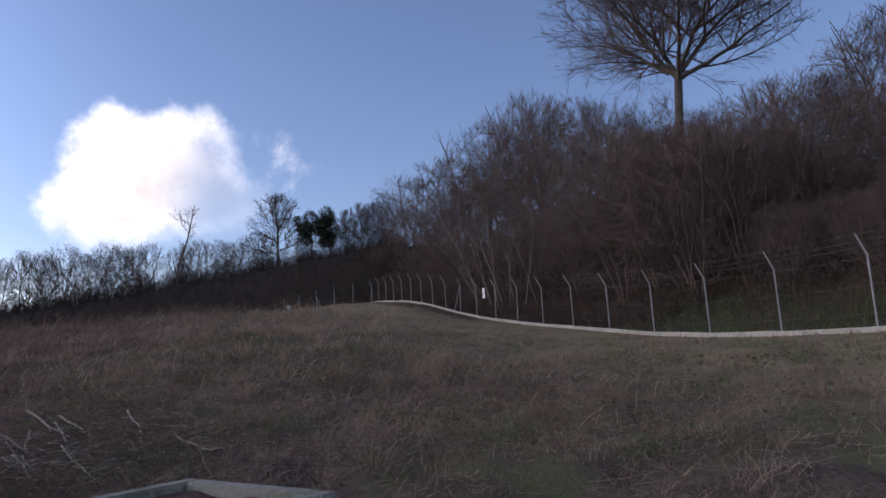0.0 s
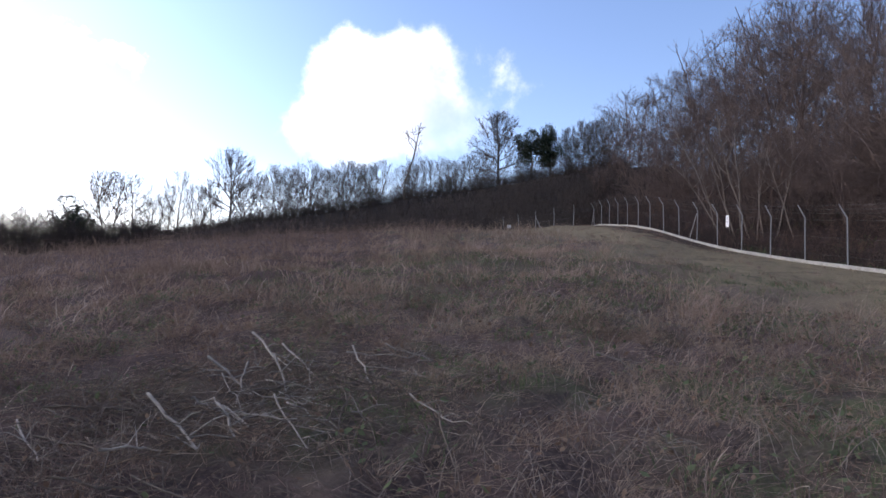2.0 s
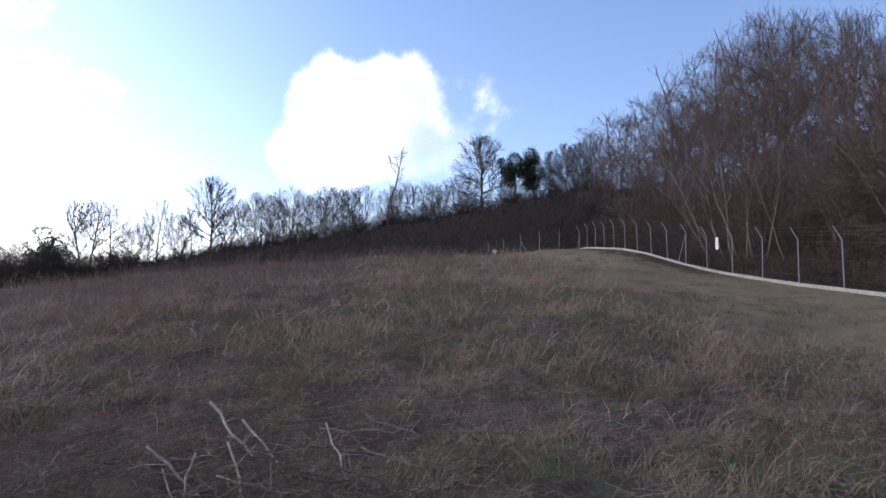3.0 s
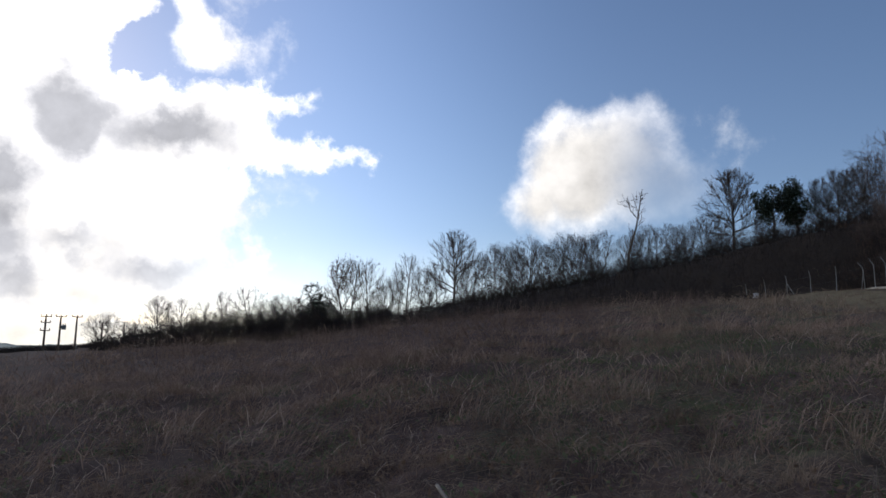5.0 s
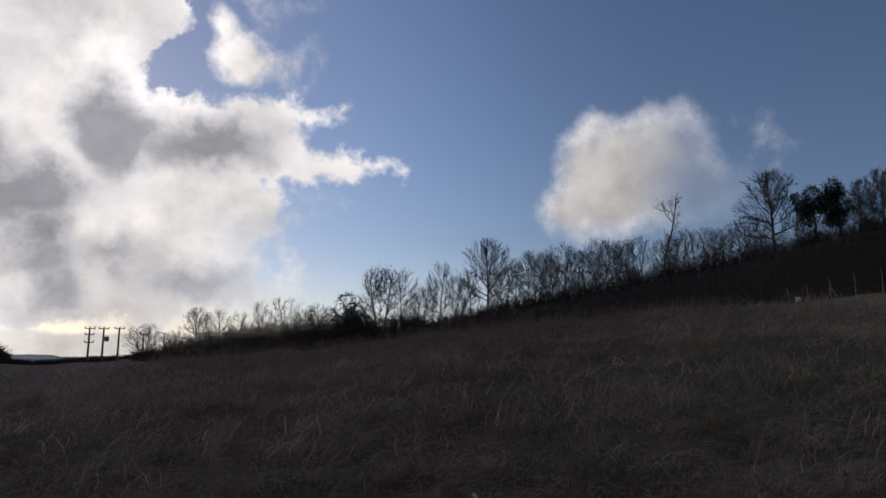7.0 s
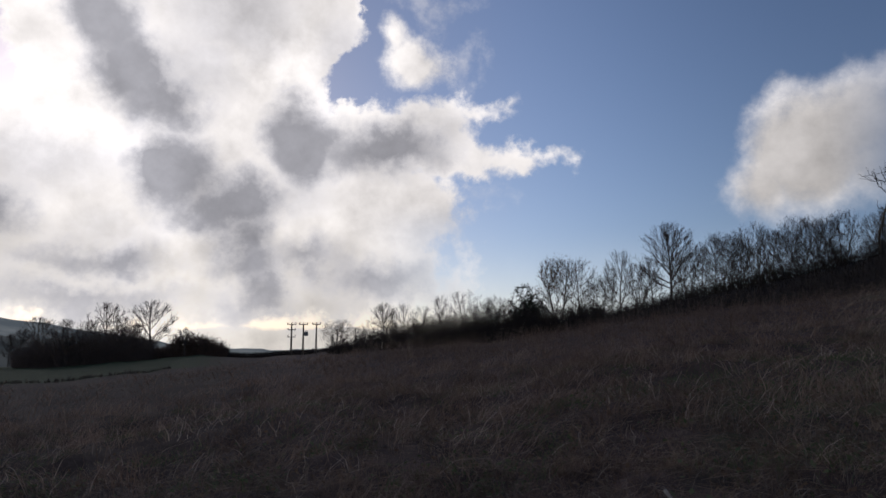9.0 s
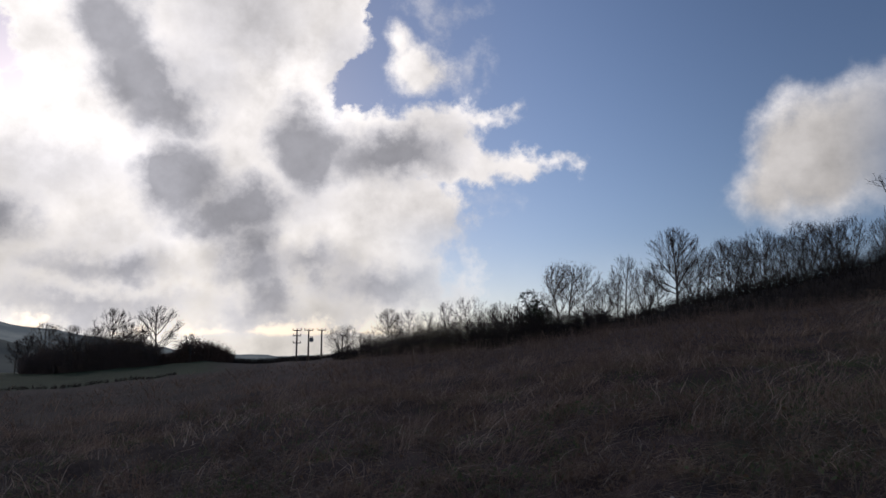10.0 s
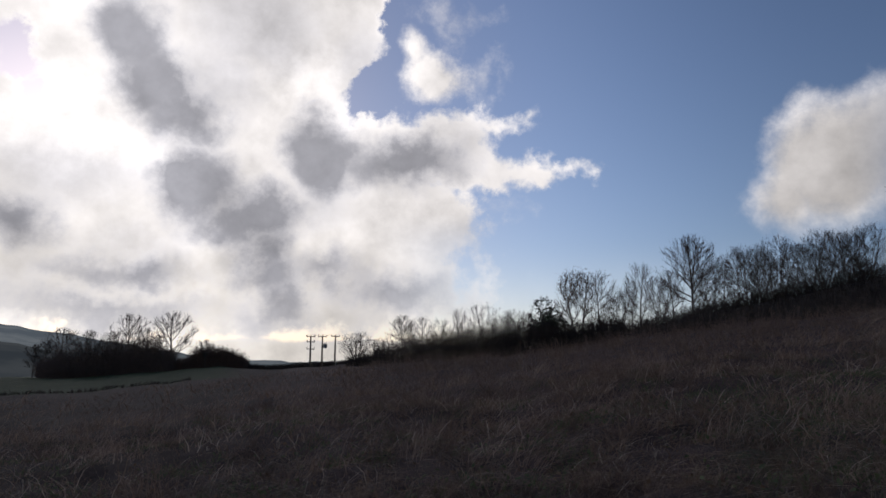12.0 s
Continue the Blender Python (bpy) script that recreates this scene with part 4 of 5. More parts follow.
PALE = "pale grey cut branch lying in dead weeds"
BROWN = "brown dry stem lying in dead weeds"
for i, (pts, rad, lab) in enumerate((
        (((0.74, 3.44, 0.26), (0.92, 3.0, 0.07)), 0.02, PALE),
        (((1.59, 4.62, 0.26), (1.46, 3.45, 0.07)), 0.024, PALE),
        (((1.54, 3.81, 0.26), (1.48, 3.06, 0.07)), 0.018, PALE),
        (((1.87, 3.12, 0.26), (1.63, 2.37, 0.07)), 0.014, PALE),
        (((1.15, 3.1, 0.26), (1.07, 2.64, 0.07)), 0.016, PALE),
        (((0.03, 2.55, 0.26), (0.12, 1.85, 0.07)), 0.022, PALE),
        (((0.29, 2.52, 0.26), (0.53, 2.71, 0.07)), 0.018, PALE),
        (((0.33, 2.1, 0.26), (0.33, 1.82, 0.07)), 0.018, PALE),
        (((-0.41, 1.75, 0.26), (-0.04, 1.97, 0.07)), 0.014, PALE),
        (((0.75, 2.38, 0.26), (1.54, 3.12, 0.07)), 0.012, BROWN),
        (((1.55, 2.05, 0.26), (1.8, 1.67, 0.07)), 0.01, BROWN),
        (((1.42, 1.21, 0.26), (1.77, 1.05, 0.07)), 0.008, BROWN),
        (((0.92, 1.5, 0.26), (1.17, 1.68, 0.07)), 0.01, PALE),
        (((3.78, 1.95, 0.26), (3.97, 1.64, 0.07)), 0.008, PALE),
        (((-0.24, 2.48, 0.26), (0.18, 3.24, 0.07)), 0.016, BROWN),
        (((0.46, 3.49, 0.26), (1.01, 4.26, 0.07)), 0.014, BROWN),
        (((0.94, 3.19, 0.26), (0.71, 2.79, 0.07)), 0.013, PALE),
        (((2.03, 0.1, 0.26), (2.25, 0.15, 0.07)), 0.008, PALE))):
    cut_branch(pts, rad * 0.62, 40 + i, lab, M_PALE if lab == PALE else M_BARK_WARM)


rnd = random.Random(77)
for i in range(46):
    x, y = rnd.gauss(0.6, 0.75), rnd.gauss(2.75, 0.75)
    a, ln = rnd.gauss(-1.2, 0.7), rnd.uniform(0.35, 0.8)
    lab = PALE if i % 5 < 2 else BROWN
    cut_branch(((x, y, rnd.uniform(0.10, 0.24)), (x + ln * math.cos(a), y + ln * math.sin(a), rnd.uniform(0.05, 0.12))), rnd.uniform(0.004, 0.009), 80 + i, lab, M_PALE if lab == PALE else M_BARK_WARM)


# ---- trees of the far row, az clockwise from +y ----
R_ROW = 104.0
ROW = "bare trees along the top of the field"


def build_row():
    hi = 10.0
    x, y = at(20.2, R_ROW)
    proto = []
    plans = (dict(girth=0.017, base=0.14, width=0.40, fork=0.18, limbs=22, subs=10, twiglets=6, twig=0.0013, sprays=3, spread=(66, 26), up=0.18, wiggle=0.08, sway=0.03),
             dict(girth=0.013, base=0.06, width=0.30, fork=0.12, limbs=22, subs=6, twiglets=5, twig=0.0011, sprays=2, spread=(66, 20), up=0.14, wiggle=0.08, sway=0.03),
             dict(girth=0.009, base=0.02, width=0.44, fork=0.10, stems=5, limbs=11, subs=5, twiglets=4, twig=0.0011, sprays=2, splay=0.36, spread=(62, 22), up=0.14, wiggle=0.08, sway=0.04),
             dict(girth=0.016, base=0.10, width=0.50, fork=0.16, limbs=18, subs=8, twiglets=5, twig=0.0011, sprays=2, spread=(78, 28), up=0.12, wiggle=0.10, sway=0.04))
    spots = ((20.2, 10.5, 0), (16.2, 8.5, 1), (24.3, 9.5, 2), (3.5, 5.6, 3))
    for (az, el, k), plan in zip(spots, plans):
        x, y = at(az, R_ROW)
        h = up_to(az, R_ROW, el)
        t = tree("tree", ("tall bare spreading tree among the far row", "slender bare tree with upswept branches", "bushy many-stemmed bare tree on the bank",
                          "small crooked bare tree above the hedge")[k], "tree", 100 + k, x, y, h, group=ROW, **plan)
        proto.append((t, h))
    rnd = random.Random(3)
    more = ((-7.2, 3.3, 2, 1.25), (-6.6, 2.7, 3, 1.0), (-5.2, 2.6, 2, 0.8), (-3.4, 4.5, 0, 0.9), (-1.9, 4.4, 1, 1.2), (-0.2, 4.2, 3, 0.9), (1.6, 4.9, 1, 0.9), (6.0, 5.0, 2, 1.1), (4.8, 4.6, 2, 1.0),
            (7.3, 4.9, 1, 0.9), (13.1, 7.8, 1, 1.0), (14.6, 6.6, 2, 0.9), (15.4, 7.0, 1, 0.8), (17.6, 7.3, 2, 0.9), (18.6, 7.6, 1, 0.9),
            (21.6, 8.2, 2, 0.9), (22.7, 8.2, 1, 0.9), (23.6, 9.0, 1, 0.9), (25.3, 9.0, 2, 0.8), (26.6, 9.7, 2, 0.95), (27.6, 9.2, 1, 0.9),
            (28.7, 9.2, 2, 0.9), (29.6, 10.0, 2, 0.9), (30.5, 10.1, 2, 0.85), (31.5, 9.7, 1, 0.9), (32.3, 10.2, 2, 0.9), (35.0, 10.0, 2, 0.9),
            (36.0, 10.3, 2, 0.85), (37.1, 10.2, 1, 0.9), (38.2, 10.4, 2, 0.9), (39.3, 10.3, 2, 0.9), (40.4, 11.0, 3, 0.9), (41.3, 11.3, 2, 0.9),
            (44.6, 10.8, 1, 0.8), (48.7, 12.9, 0, 0.8), (50.1, 13.3, 0, 0.8), (51.2, 13.2, 0, 0.8), (52.4, 14.0, 2, 0.8), (49.4, 12.0, 2, 0.9))
    for az, el, k, wide in more:
        r = R_ROW + rnd.uniform(-4, 5)
        a = az + rnd.uniform(-0.15, 0.15)
        again(proto[k][0], *at(a, r), up_to(a, r, el) * rnd.uniform(0.96, 1.08), proto[k][1], rnd.uniform(0, 6.28), wide * 1.02)
    # the one with leaves still on
    x, y = at(11.2, R_ROW)
    tree("tree", "bare tree with clusters of clinging brown leaves", "tree", 121, x, y, up_to(11.2, R_ROW, 8.1), leaf=M_BROWNLEAF, leaf_n=2200, leaf_size=0.09,
         girth=0.013, base=0.20, width=0.32, fork=0.20, stems=2, limbs=11, subs=7, twiglets=5, twig=0.0015, sprays=3, splay=0.2, group=ROW)
    # big round-headed tree on the ridge
    x, y = at(42.8, R_ROW)
    tree("tree", "tall round-headed bare tree on the dark bank", "tree", 131, x, y, up_to(42.8, R_ROW, 14.3), girth=0.018, base=0.14, width=0.40, fork=0.22, limbs=22, subs=10, twiglets=6,
         twig=0.0014, sprays=4, spread=(70, 30), up=0.16, wiggle=0.09, sway=0.03, group=ROW)
    # dead tree, crooked, leaning
    x, y = at(34.7, R_ROW - 6)
    tree("dead_tree", "pale crooked dead tree with a small twiggy top", "tree", 147, x, y, up_to(34.7, R_ROW - 6, 13.2), bark=M_BARK_WARM, girth=0.015, base=0.50, width=0.20, fork=0.50, limbs=10, subs=5, twiglets=4,
         wiggle=0.20, sway=0.09, twig=0.0018, sprays=2, spray=0.035, spread=(74, 40), up=0.15)
    # pair of pines on the ridge
    for az, el, sd in ((45.6, 12.9, 151), (47.3, 12.8, 152)):
        x, y = at(az, R_ROW)
        h = up_to(az, R_ROW, el)
        tree("pine", "dark green pine with ragged tufted crown on the ridge", "tree", sd, x, y, h, leaf=M_EVERGREEN, leaf_n=6500, leaf_size=0.13, leaf_spread=0.22, lumps=17, lump=(0.06, 0.13),
             girth=0.022, base=0.3, width=0.24, fork=0.3, points=120, twig=0.002, sprays=3, group="pines on the ridge")
    # rounded evergreen in the row
    x, y = at(8.7, R_ROW - 9)
    tree("evergreen_bush", "dense rounded dark evergreen above the hedge", "tree", 161, x, y, up_to(8.7, R_ROW - 9, 5.8), leaf=M_EVERGREEN, leaf_n=5200, leaf_size=0.14, leaf_spread=0.16, lumps=16, lump=(0.11, 0.17),
         girth=0.03, base=0.2, width=0.38, fork=0.2, points=120, twig=0.004, sprays=2)


build_row()


# ---- grove down in the valley ----
def build_grove():
    R = 150.0
    proto = []
    for k, (az, el, plan, lab) in enumerate((
            (-21.6, 4.6, dict(girth=0.022, base=0.20, width=0.46, fork=0.24, limbs=13, subs=9, twiglets=6, twig=0.0019, sprays=3, spread=(72, 26)), "broad bare oak at the end of the grove"),
            (-24.6, 4.3, dict(girth=0.016, base=0.28, width=0.36, fork=0.28, limbs=11, subs=8, twiglets=6, twig=0.0019, sprays=3, spread=(60, 24)), "tall bare tree rising from a dark grove"))):
        x, y = at(az, R)
        h = up_to(az, R, el)
        proto.append((tree("tree", lab, "tree", 200 + k, x, y, h, group="trees of the valley grove", **plan), h))
    rnd = random.Random(8)
    for az, el, k, w in ((-28.9, 3.3, 1, 1.3), (-27.4, 2.9, 1, 1.0), (-25.9, 3.0, 1, 1.0), (-23.5, 3.3, 1, 0.9), (-29.9, 2.4, 0, 0.9),
                         (-19.0, 2.4, 0, 0.9), (-17.9, 1.8, 1, 1.2), (-16.9, 1.4, 0, 0.8), (-30.6, 2.0, 1, 1.1)):
        a = az + rnd.uniform(-0.2, 0.2)
        again(proto[k][0], *at(a, R + rnd.uniform(-6, 10)), up_to(a, R, el), proto[k][1], rnd.uniform(0, 6.28), w, "bare tree rising from a dark grove" if k == 0 else "")


build_grove()


# ---- power line ----
def build_pole(az, r, el, arms, tank, label):
    x, y = at(az, r)
    h = up_to(az, r, el)
    root = tagged(new("utility_pole"), label, "pole", "power line poles")
    root.location = (x, y, gz(x, y))
    root.rotation_euler = (0, 0, radians(-az + 8))
    v, f = tubes([[(Vector((0, 0, -0.6)), 0.17), (Vector((0, 0, h * 0.5)), 0.15), (Vector((0, 0, h)), 0.12), (Vector((0, 0, h + 0.03)), 0.02)]], 8)
    part("shaft", shade_smooth(mesh_np("shaft", v, f, M_POLE)), root)
    for dz, w in arms:
        arm = part("crossarm", bm_mesh("crossarm", box_bm(w, 0.12, 0.14, pose(0, -0.16, h - dz), 0.01), M_POLE), root)
        for u in (-0.46, 0.0, 0.46):
            v, f = tubes([[(Vector((u * w, -0.16, h - dz + 0.06)), 0.05), (Vector((u * w, -0.16, h - dz + 0.17)), 0.08), (Vector((u * w, -0.16, h - dz + 0.24)), 0.09), (Vector((u * w, -0.16, h - dz + 0.33)), 0.04)]], 6)
            part("insulator", mesh_np("insulator", v, f, M_PORCELAIN), arm)
    if tank:
        tk = part("transformer", bm_mesh("transformer", box_bm(0.62, 0.5, 0.75, pose(tank[0], -0.3, h - tank[1]), 0.06), M_TANK), root, "grey pole-mounted transformer tank")
        for u in (-0.18, 0.0, 0.18):
            v, f = tubes([[(Vector((tank[0] + u, -0.3, h - tank[1] + 0.36)), 0.05), (Vector((tank[0] + u, -0.3, h - tank[1] + 0.62)), 0.03)]], 6)
            part("bushing", mesh_np("bushing", v, f, M_PORCELAIN), tk)
    return Vector((x, y, gz(x, y) + h))


HEADS = [build_pole(-10.95, 118, 2.75, ((0.1, 1.5), (1.0, 1.3), (2.2, 1.3)), None, "wooden power pole with three crossarms"),
         build_pole(-10.0, 120, 2.75, ((0.1, 1.5),), (0.45, 1.7), "wooden power pole with crossarm and transformer"),
         build_pole(-8.95, 122, 2.77, ((0.1, 1.5),), None, "wooden power pole with a single crossarm"),
         build_pole(-7.25, 150, 2.35, ((0.1, 1.1),), None, "distant wooden power pole beside a small tree"),
         build_pole(-5.75, 165, 2.45, ((0.1, 1.1),), None, "distant wooden power pole beside a small tree")]


def build_cables():
    for k, (a, b) in enumerate(zip(HEADS, HEADS[1:])):
        root = tagged(new("power_cables"), "three thin overhead cables between wooden poles", "cable", "overhead cables")
        root.location = a
        for u in (-0.65, 0.0, 0.65):
            o = Vector((u, -0.1, 0.2))
            pts = []
            for i in range(13):
                f = i / 12
                p = (b - a) * f + o + Vector((0, 0, -0.9 * 4 * f * (1 - f) * (b - a).length / 45))
                pts.append((p, 0.010))
            v, f = tubes([pts], 3)
            part("cable", mesh_np("cable", v, f, M_WIRE), root)


build_cables()


# ---- the wood on the hillside ----
WOOD = "bare trees of the hillside wood"
WOOD_AZ = [50, 53.8, 57.5, 60.4, 63.3, 67, 71.6, 76, 81, 86, 92, 97, 110]
WOOD_EL = [13.4, 15.8, 17.2, 19.1, 21.3, 21.5, 19.9, 19.4, 19.7, 20.0, 22.0, 22.6, 22.2]


def wood_r(az, q):
    a = radians(az)
    return (q - float(behind_fence(START[0], START[1]))) / (math.sin(a) * FENCE_DY - math.cos(a) * FENCE_DX)


def build_wood():
    rnd = random.Random(12)
    az, q = 76.2, 16.0
    r = wood_r(az, q)
    x, y = at_start(az, r)
    tree("great_tree", "tall broad bare tree standing above the hillside wood", "tree", 309, x, y, up_from_start(az, r, 30.6), bark=M_BARK, twigs=M_TWIG_WARM, girth=0.016, base=0.42, width=0.44, fork=0.53, limbs=13, subs=11, twiglets=8,
         split=((346, 64), (338, 42), (166, 66), (160, 36), (10, 24), (190, 8), (76, 44), (256, 46)),
         twig=0.0005, sprays=4, spray=0.032, spread=(76, 36), wiggle=0.19, up=0.08)
    proto = []
    plans = (dict(girth=0.010, base=0.14, width=0.34, fork=0.16, limbs=18, subs=9, twiglets=6, twig=0.0008, sprays=3, spread=(76, 30), wiggle=0.14, up=0.05, sway=0.06),
             dict(girth=0.008, base=0.10, width=0.28, fork=0.14, stems=2, limbs=14, subs=8, twiglets=6, twig=0.0008, sprays=3, splay=0.16, spread=(68, 28), wiggle=0.14, up=0.05, sway=0.07),
             dict(girth=0.011, base=0.16, width=0.42, fork=0.18, limbs=18, subs=10, twiglets=6, twig=0.0008, sprays=3, spread=(80, 32), wiggle=0.15, up=0.05, sway=0.06),
             dict(girth=0.005, base=0.03, width=0.42, fork=0.08, stems=5, limbs=11, subs=6, twiglets=5, twig=0.0009, sprays=3, splay=0.26, spread=(78, 34), wiggle=0.14, up=0.1, sway=0.08))
    labs = ("bare brown tree in the hillside wood", "thin upright bare tree in the wood", "spreading bare tree on the wooded slope", "bushy bare sapling clump on the wooded slope")
    for k, plan in enumerate(plans):
        az = (64.5, 58.5, 68.5, 84.0)[k]
        r = wood_r(az, 10)
        x, y = at_start(az, r)
        h = up_from_start(az, r, float(np.interp(az, WOOD_AZ, WOOD_EL)))
        proto.append((tree("tree", labs[k], "tree", 310 + k, x, y, h, bark=M_TWIG_WARM, twigs=M_TWIG_WARM, group=WOOD, **plan), h))
    for az in np.arange(51.0, 104.0, 1.45):
        for q, f in ((rnd.uniform(4.5, 7), rnd.uniform(0.40, 0.62)), (rnd.uniform(7, 11), rnd.uniform(0.60, 0.86)), (rnd.uniform(13, 24), rnd.uniform(0.90, 1.04))):
            a = az + rnd.uniform(-0.5, 0.5)
            r = wood_r(a, q)
            if r > 150:
                continue
            x, y = at_start(a, r)
            k = rnd.randrange(4) if q > 7 else 3
            el = float(np.interp(a, WOOD_AZ, WOOD_EL)) * (f if not (q < 12 and 71 < a < 81) else 0.9)
            again(proto[k][0], x, y, max(up_from_start(a, r, el), 3.0), proto[k][1], rnd.uniform(0, 6.28), rnd.uniform(0.85, 1.2) if q > 12 else rnd.uniform(0.9, 1.35))
    # pale slanting stems by the fence
    for az, q, sd, ln in ((58.9, 3.4, 330, -0.20), (59.4, 3.0, 331, -0.30), (59.9, 3.6, 335, -0.16), (60.3, 3.2, 332, -0.24), (60.8, 3.0, 333, -0.10), (61.2, 3.5, 334, -0.28),
                          (61.6, 3.1, 336, 0.04), (62.1, 3.6, 337, -0.18), (62.7, 3.3, 338, 0.12), (59.6, 4.2, 339, -0.36), (60.6, 4.4, 340, 0.0), (64.0, 3.8, 341, -0.22)):
        r = wood_r(az, q)
        x, y = at_start(az, r)
        tree("sapling", "pale slanting thin tree close behind the fence", "tree", sd, x, y, up_from_start(az, r, 10.2 + 0.9 * (sd % 5)), bark=M_PALE_BROWN, twigs=M_TWIG_WARM, girth=0.0075, base=0.40, width=0.20, fork=0.42, limbs=9, subs=6, twiglets=4, sway=0.07, wiggle=0.10,
             lean=(ln * 0.6, -ln), twig=0.0013, sprays=2, group="pale saplings behind the fence")


build_wood()


# ---- scrub: hedges, bank, undergrowth ----
def scrub(name, label, x, y, h, seed, material, thick=0.02, twigs=5, category="scrub", tilt=0.22, long=1.0):
    """Masses of upright stems with side twigs, one object."""
    rng = np.random.default_rng(seed)
    n = len(x)
    base = np.stack([x, y, ground_z(x, y) - 0.1], 1)
    lean = rng.normal(0, tilt, (n, 3))
    lean[:, 2] = 1
    top = base + lean * h[:, None]
    p0, p1 = [base], [top]
    r0, r1 = [np.full(n, thick)], [np.full(n, thick * 0.35)]
    for k in range(twigs):
        f = rng.uniform(0.15, 0.95, (n, 1))
        s = base + (top - base) * f
        d = rng.normal(0, 1, (n, 3)) * np.array([1, 1, 0.5]) + np.array([0, 0, 0.55])
        d /= np.linalg.norm(d, axis=1, keepdims=True)
        e = s + d * h[:, None] * rng.uniform(0.18, 0.45, (n, 1)) * long
        p0.append(s)
        p1.append(e)
        r0.append(np.full(n, thick * 0.6))
        r1.append(np.full(n, thick * 0.3))
    v, f = prisms(np.concatenate(p0), np.concatenate(p1), np.concatenate(r0), np.concatenate(r1))
    return tagged(new(name, mesh_np(name, v, f, material)), label, category, kind="stuff")


def polar(rng, n, az0, az1, r0, r1):
    a = np.radians(rng.uniform(az0, az1, n))
    r = np.sqrt(rng.uniform(r0 * r0, r1 * r1, n))
    return r * np.sin(a), r * np.cos(a), np.degrees(a), r


def build_scrub():
    rng = np.random.default_rng(21)
    # hedge under the far row
    x, y, a, r = polar(rng, 3600, -8.0, 15, 86, 99)
    want = np.interp(a, [-8, -4.6, 0.7, 5, 9.5, 15], [1.0, 2.2, 3.2, 3.6, 3.9, 4.3])
    h = np.maximum(EYE + r * np.tan(np.radians(want)) - ground_z(x, y), 1.4) * (1.05 + 0.2 * np.sin(a * 2.3) * np.sin(a * 5.1 + 1)) * rng.uniform(0.6, 1.1, len(x))
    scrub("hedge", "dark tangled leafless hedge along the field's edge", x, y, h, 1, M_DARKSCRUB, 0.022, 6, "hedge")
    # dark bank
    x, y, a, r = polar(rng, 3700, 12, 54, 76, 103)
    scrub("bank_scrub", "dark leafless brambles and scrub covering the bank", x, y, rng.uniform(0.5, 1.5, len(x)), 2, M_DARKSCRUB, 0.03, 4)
    x, y, a, r = polar(rng, 6500, 8, 54, 97, 113)
    scrub("thicket", "grey leafless thicket between the trees of the row", x, y, rng.uniform(1.3, 3.6, len(x)) * (0.8 + 0.2 * np.sin(a * 3.1) * np.sin(a * 1.3)) * (0.75 + 0.45 * smooth(a, 18, 28)), 8, M_TWIG, 0.020, 6)
    # under the valley grove
    x, y, a, r = polar(rng, 3000, -30.5, -21.4, 144, 160)
    h = np.interp(a, [-30.5, -29.5, -27, -24, -22.3, -21.4], [3.6, 7.0, 7.6, 8.6, 8.0, 4.0]) * (0.70 + 0.20 * np.sin(a * 4.3)) * rng.uniform(0.45, 1.1, len(x))
    scrub("grove_scrub", "dense dark undergrowth of the valley grove", x, y, h, 3, M_TWIG_WARM, 0.045, 5)
    x, y, a, r = polar(rng, 1400, -21.6, -15.9, 146, 156)
    scrub("grove_scrub", "dense dark bushes beside the valley grove", x, y, np.interp(a, [-21.6, -20.4, -19.8, -18.6, -15.9], [2.4, 2.2, 4.5, 4.8, 2.6]) * rng.uniform(0.5, 1.0, len(x)), 4, M_SCRUB, 0.05, 5)
    x, y, a, r = polar(rng, 1800, -16.5, -7.0, 150, 158)
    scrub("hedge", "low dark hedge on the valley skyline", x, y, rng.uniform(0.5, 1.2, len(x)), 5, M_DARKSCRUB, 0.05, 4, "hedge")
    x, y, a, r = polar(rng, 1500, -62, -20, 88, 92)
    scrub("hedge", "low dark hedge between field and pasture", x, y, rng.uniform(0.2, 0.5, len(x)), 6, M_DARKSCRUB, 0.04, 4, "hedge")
    # undergrowth of the hillside wood
    n = 6500
    s, q = rng.uniform(-28, 95, n), 4.5 + 40 * rng.random(n) ** 1.4
    x = FENCE_X + FENCE_DX * s + FENCE_DY * q
    y = FENCE_Y + FENCE_DY * s - FENCE_DX * q
    h = np.clip(0.9 + (q - 4.5) * 0.22, 0.9, 4.2) * rng.uniform(0.55, 1.15, n)
    scrub("wood_undergrowth", "red-brown leafless undergrowth on the wooded hillside", x, y, h, 7, M_SCRUB, 0.02, 5, "undergrowth")
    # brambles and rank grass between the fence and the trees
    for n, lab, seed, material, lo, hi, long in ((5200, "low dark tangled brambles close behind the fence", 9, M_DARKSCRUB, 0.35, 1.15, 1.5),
                                                 (3000, "low red-brown dead stems close behind the fence", 10, M_SCRUB, 0.4, 1.3, 1.2),
                                                 (2600, "patches of olive rank grass along the fence", 11, M_RANK, 0.15, 0.5, 1.2)):
        s, q = rng.uniform(-26, 60, n), 0.7 + 6.0 * rng.random(n) ** 1.25
        keep = np.sin(s * 0.9 + seed) + 0.8 * np.sin(s * 0.37 + q * 0.9 + seed * 2.1) + rng.normal(0, 0.6, n) > (-0.6 + 2.0 * (s < -3) * (q < 3.5) if seed < 11 else 0.1 + 0.05 * s)
        s, q = s[keep], q[keep]
        x = FENCE_X + FENCE_DX * s + FENCE_DY * q
        y = FENCE_Y + FENCE_DY * s - FENCE_DX * q
        scrub("undergrowth", lab, x, y, rng.uniform(lo, hi, len(x)) * (0.75 + 0.08 * q), seed, material, 0.012, 6, "undergrowth", 0.4, long)


build_scrub()


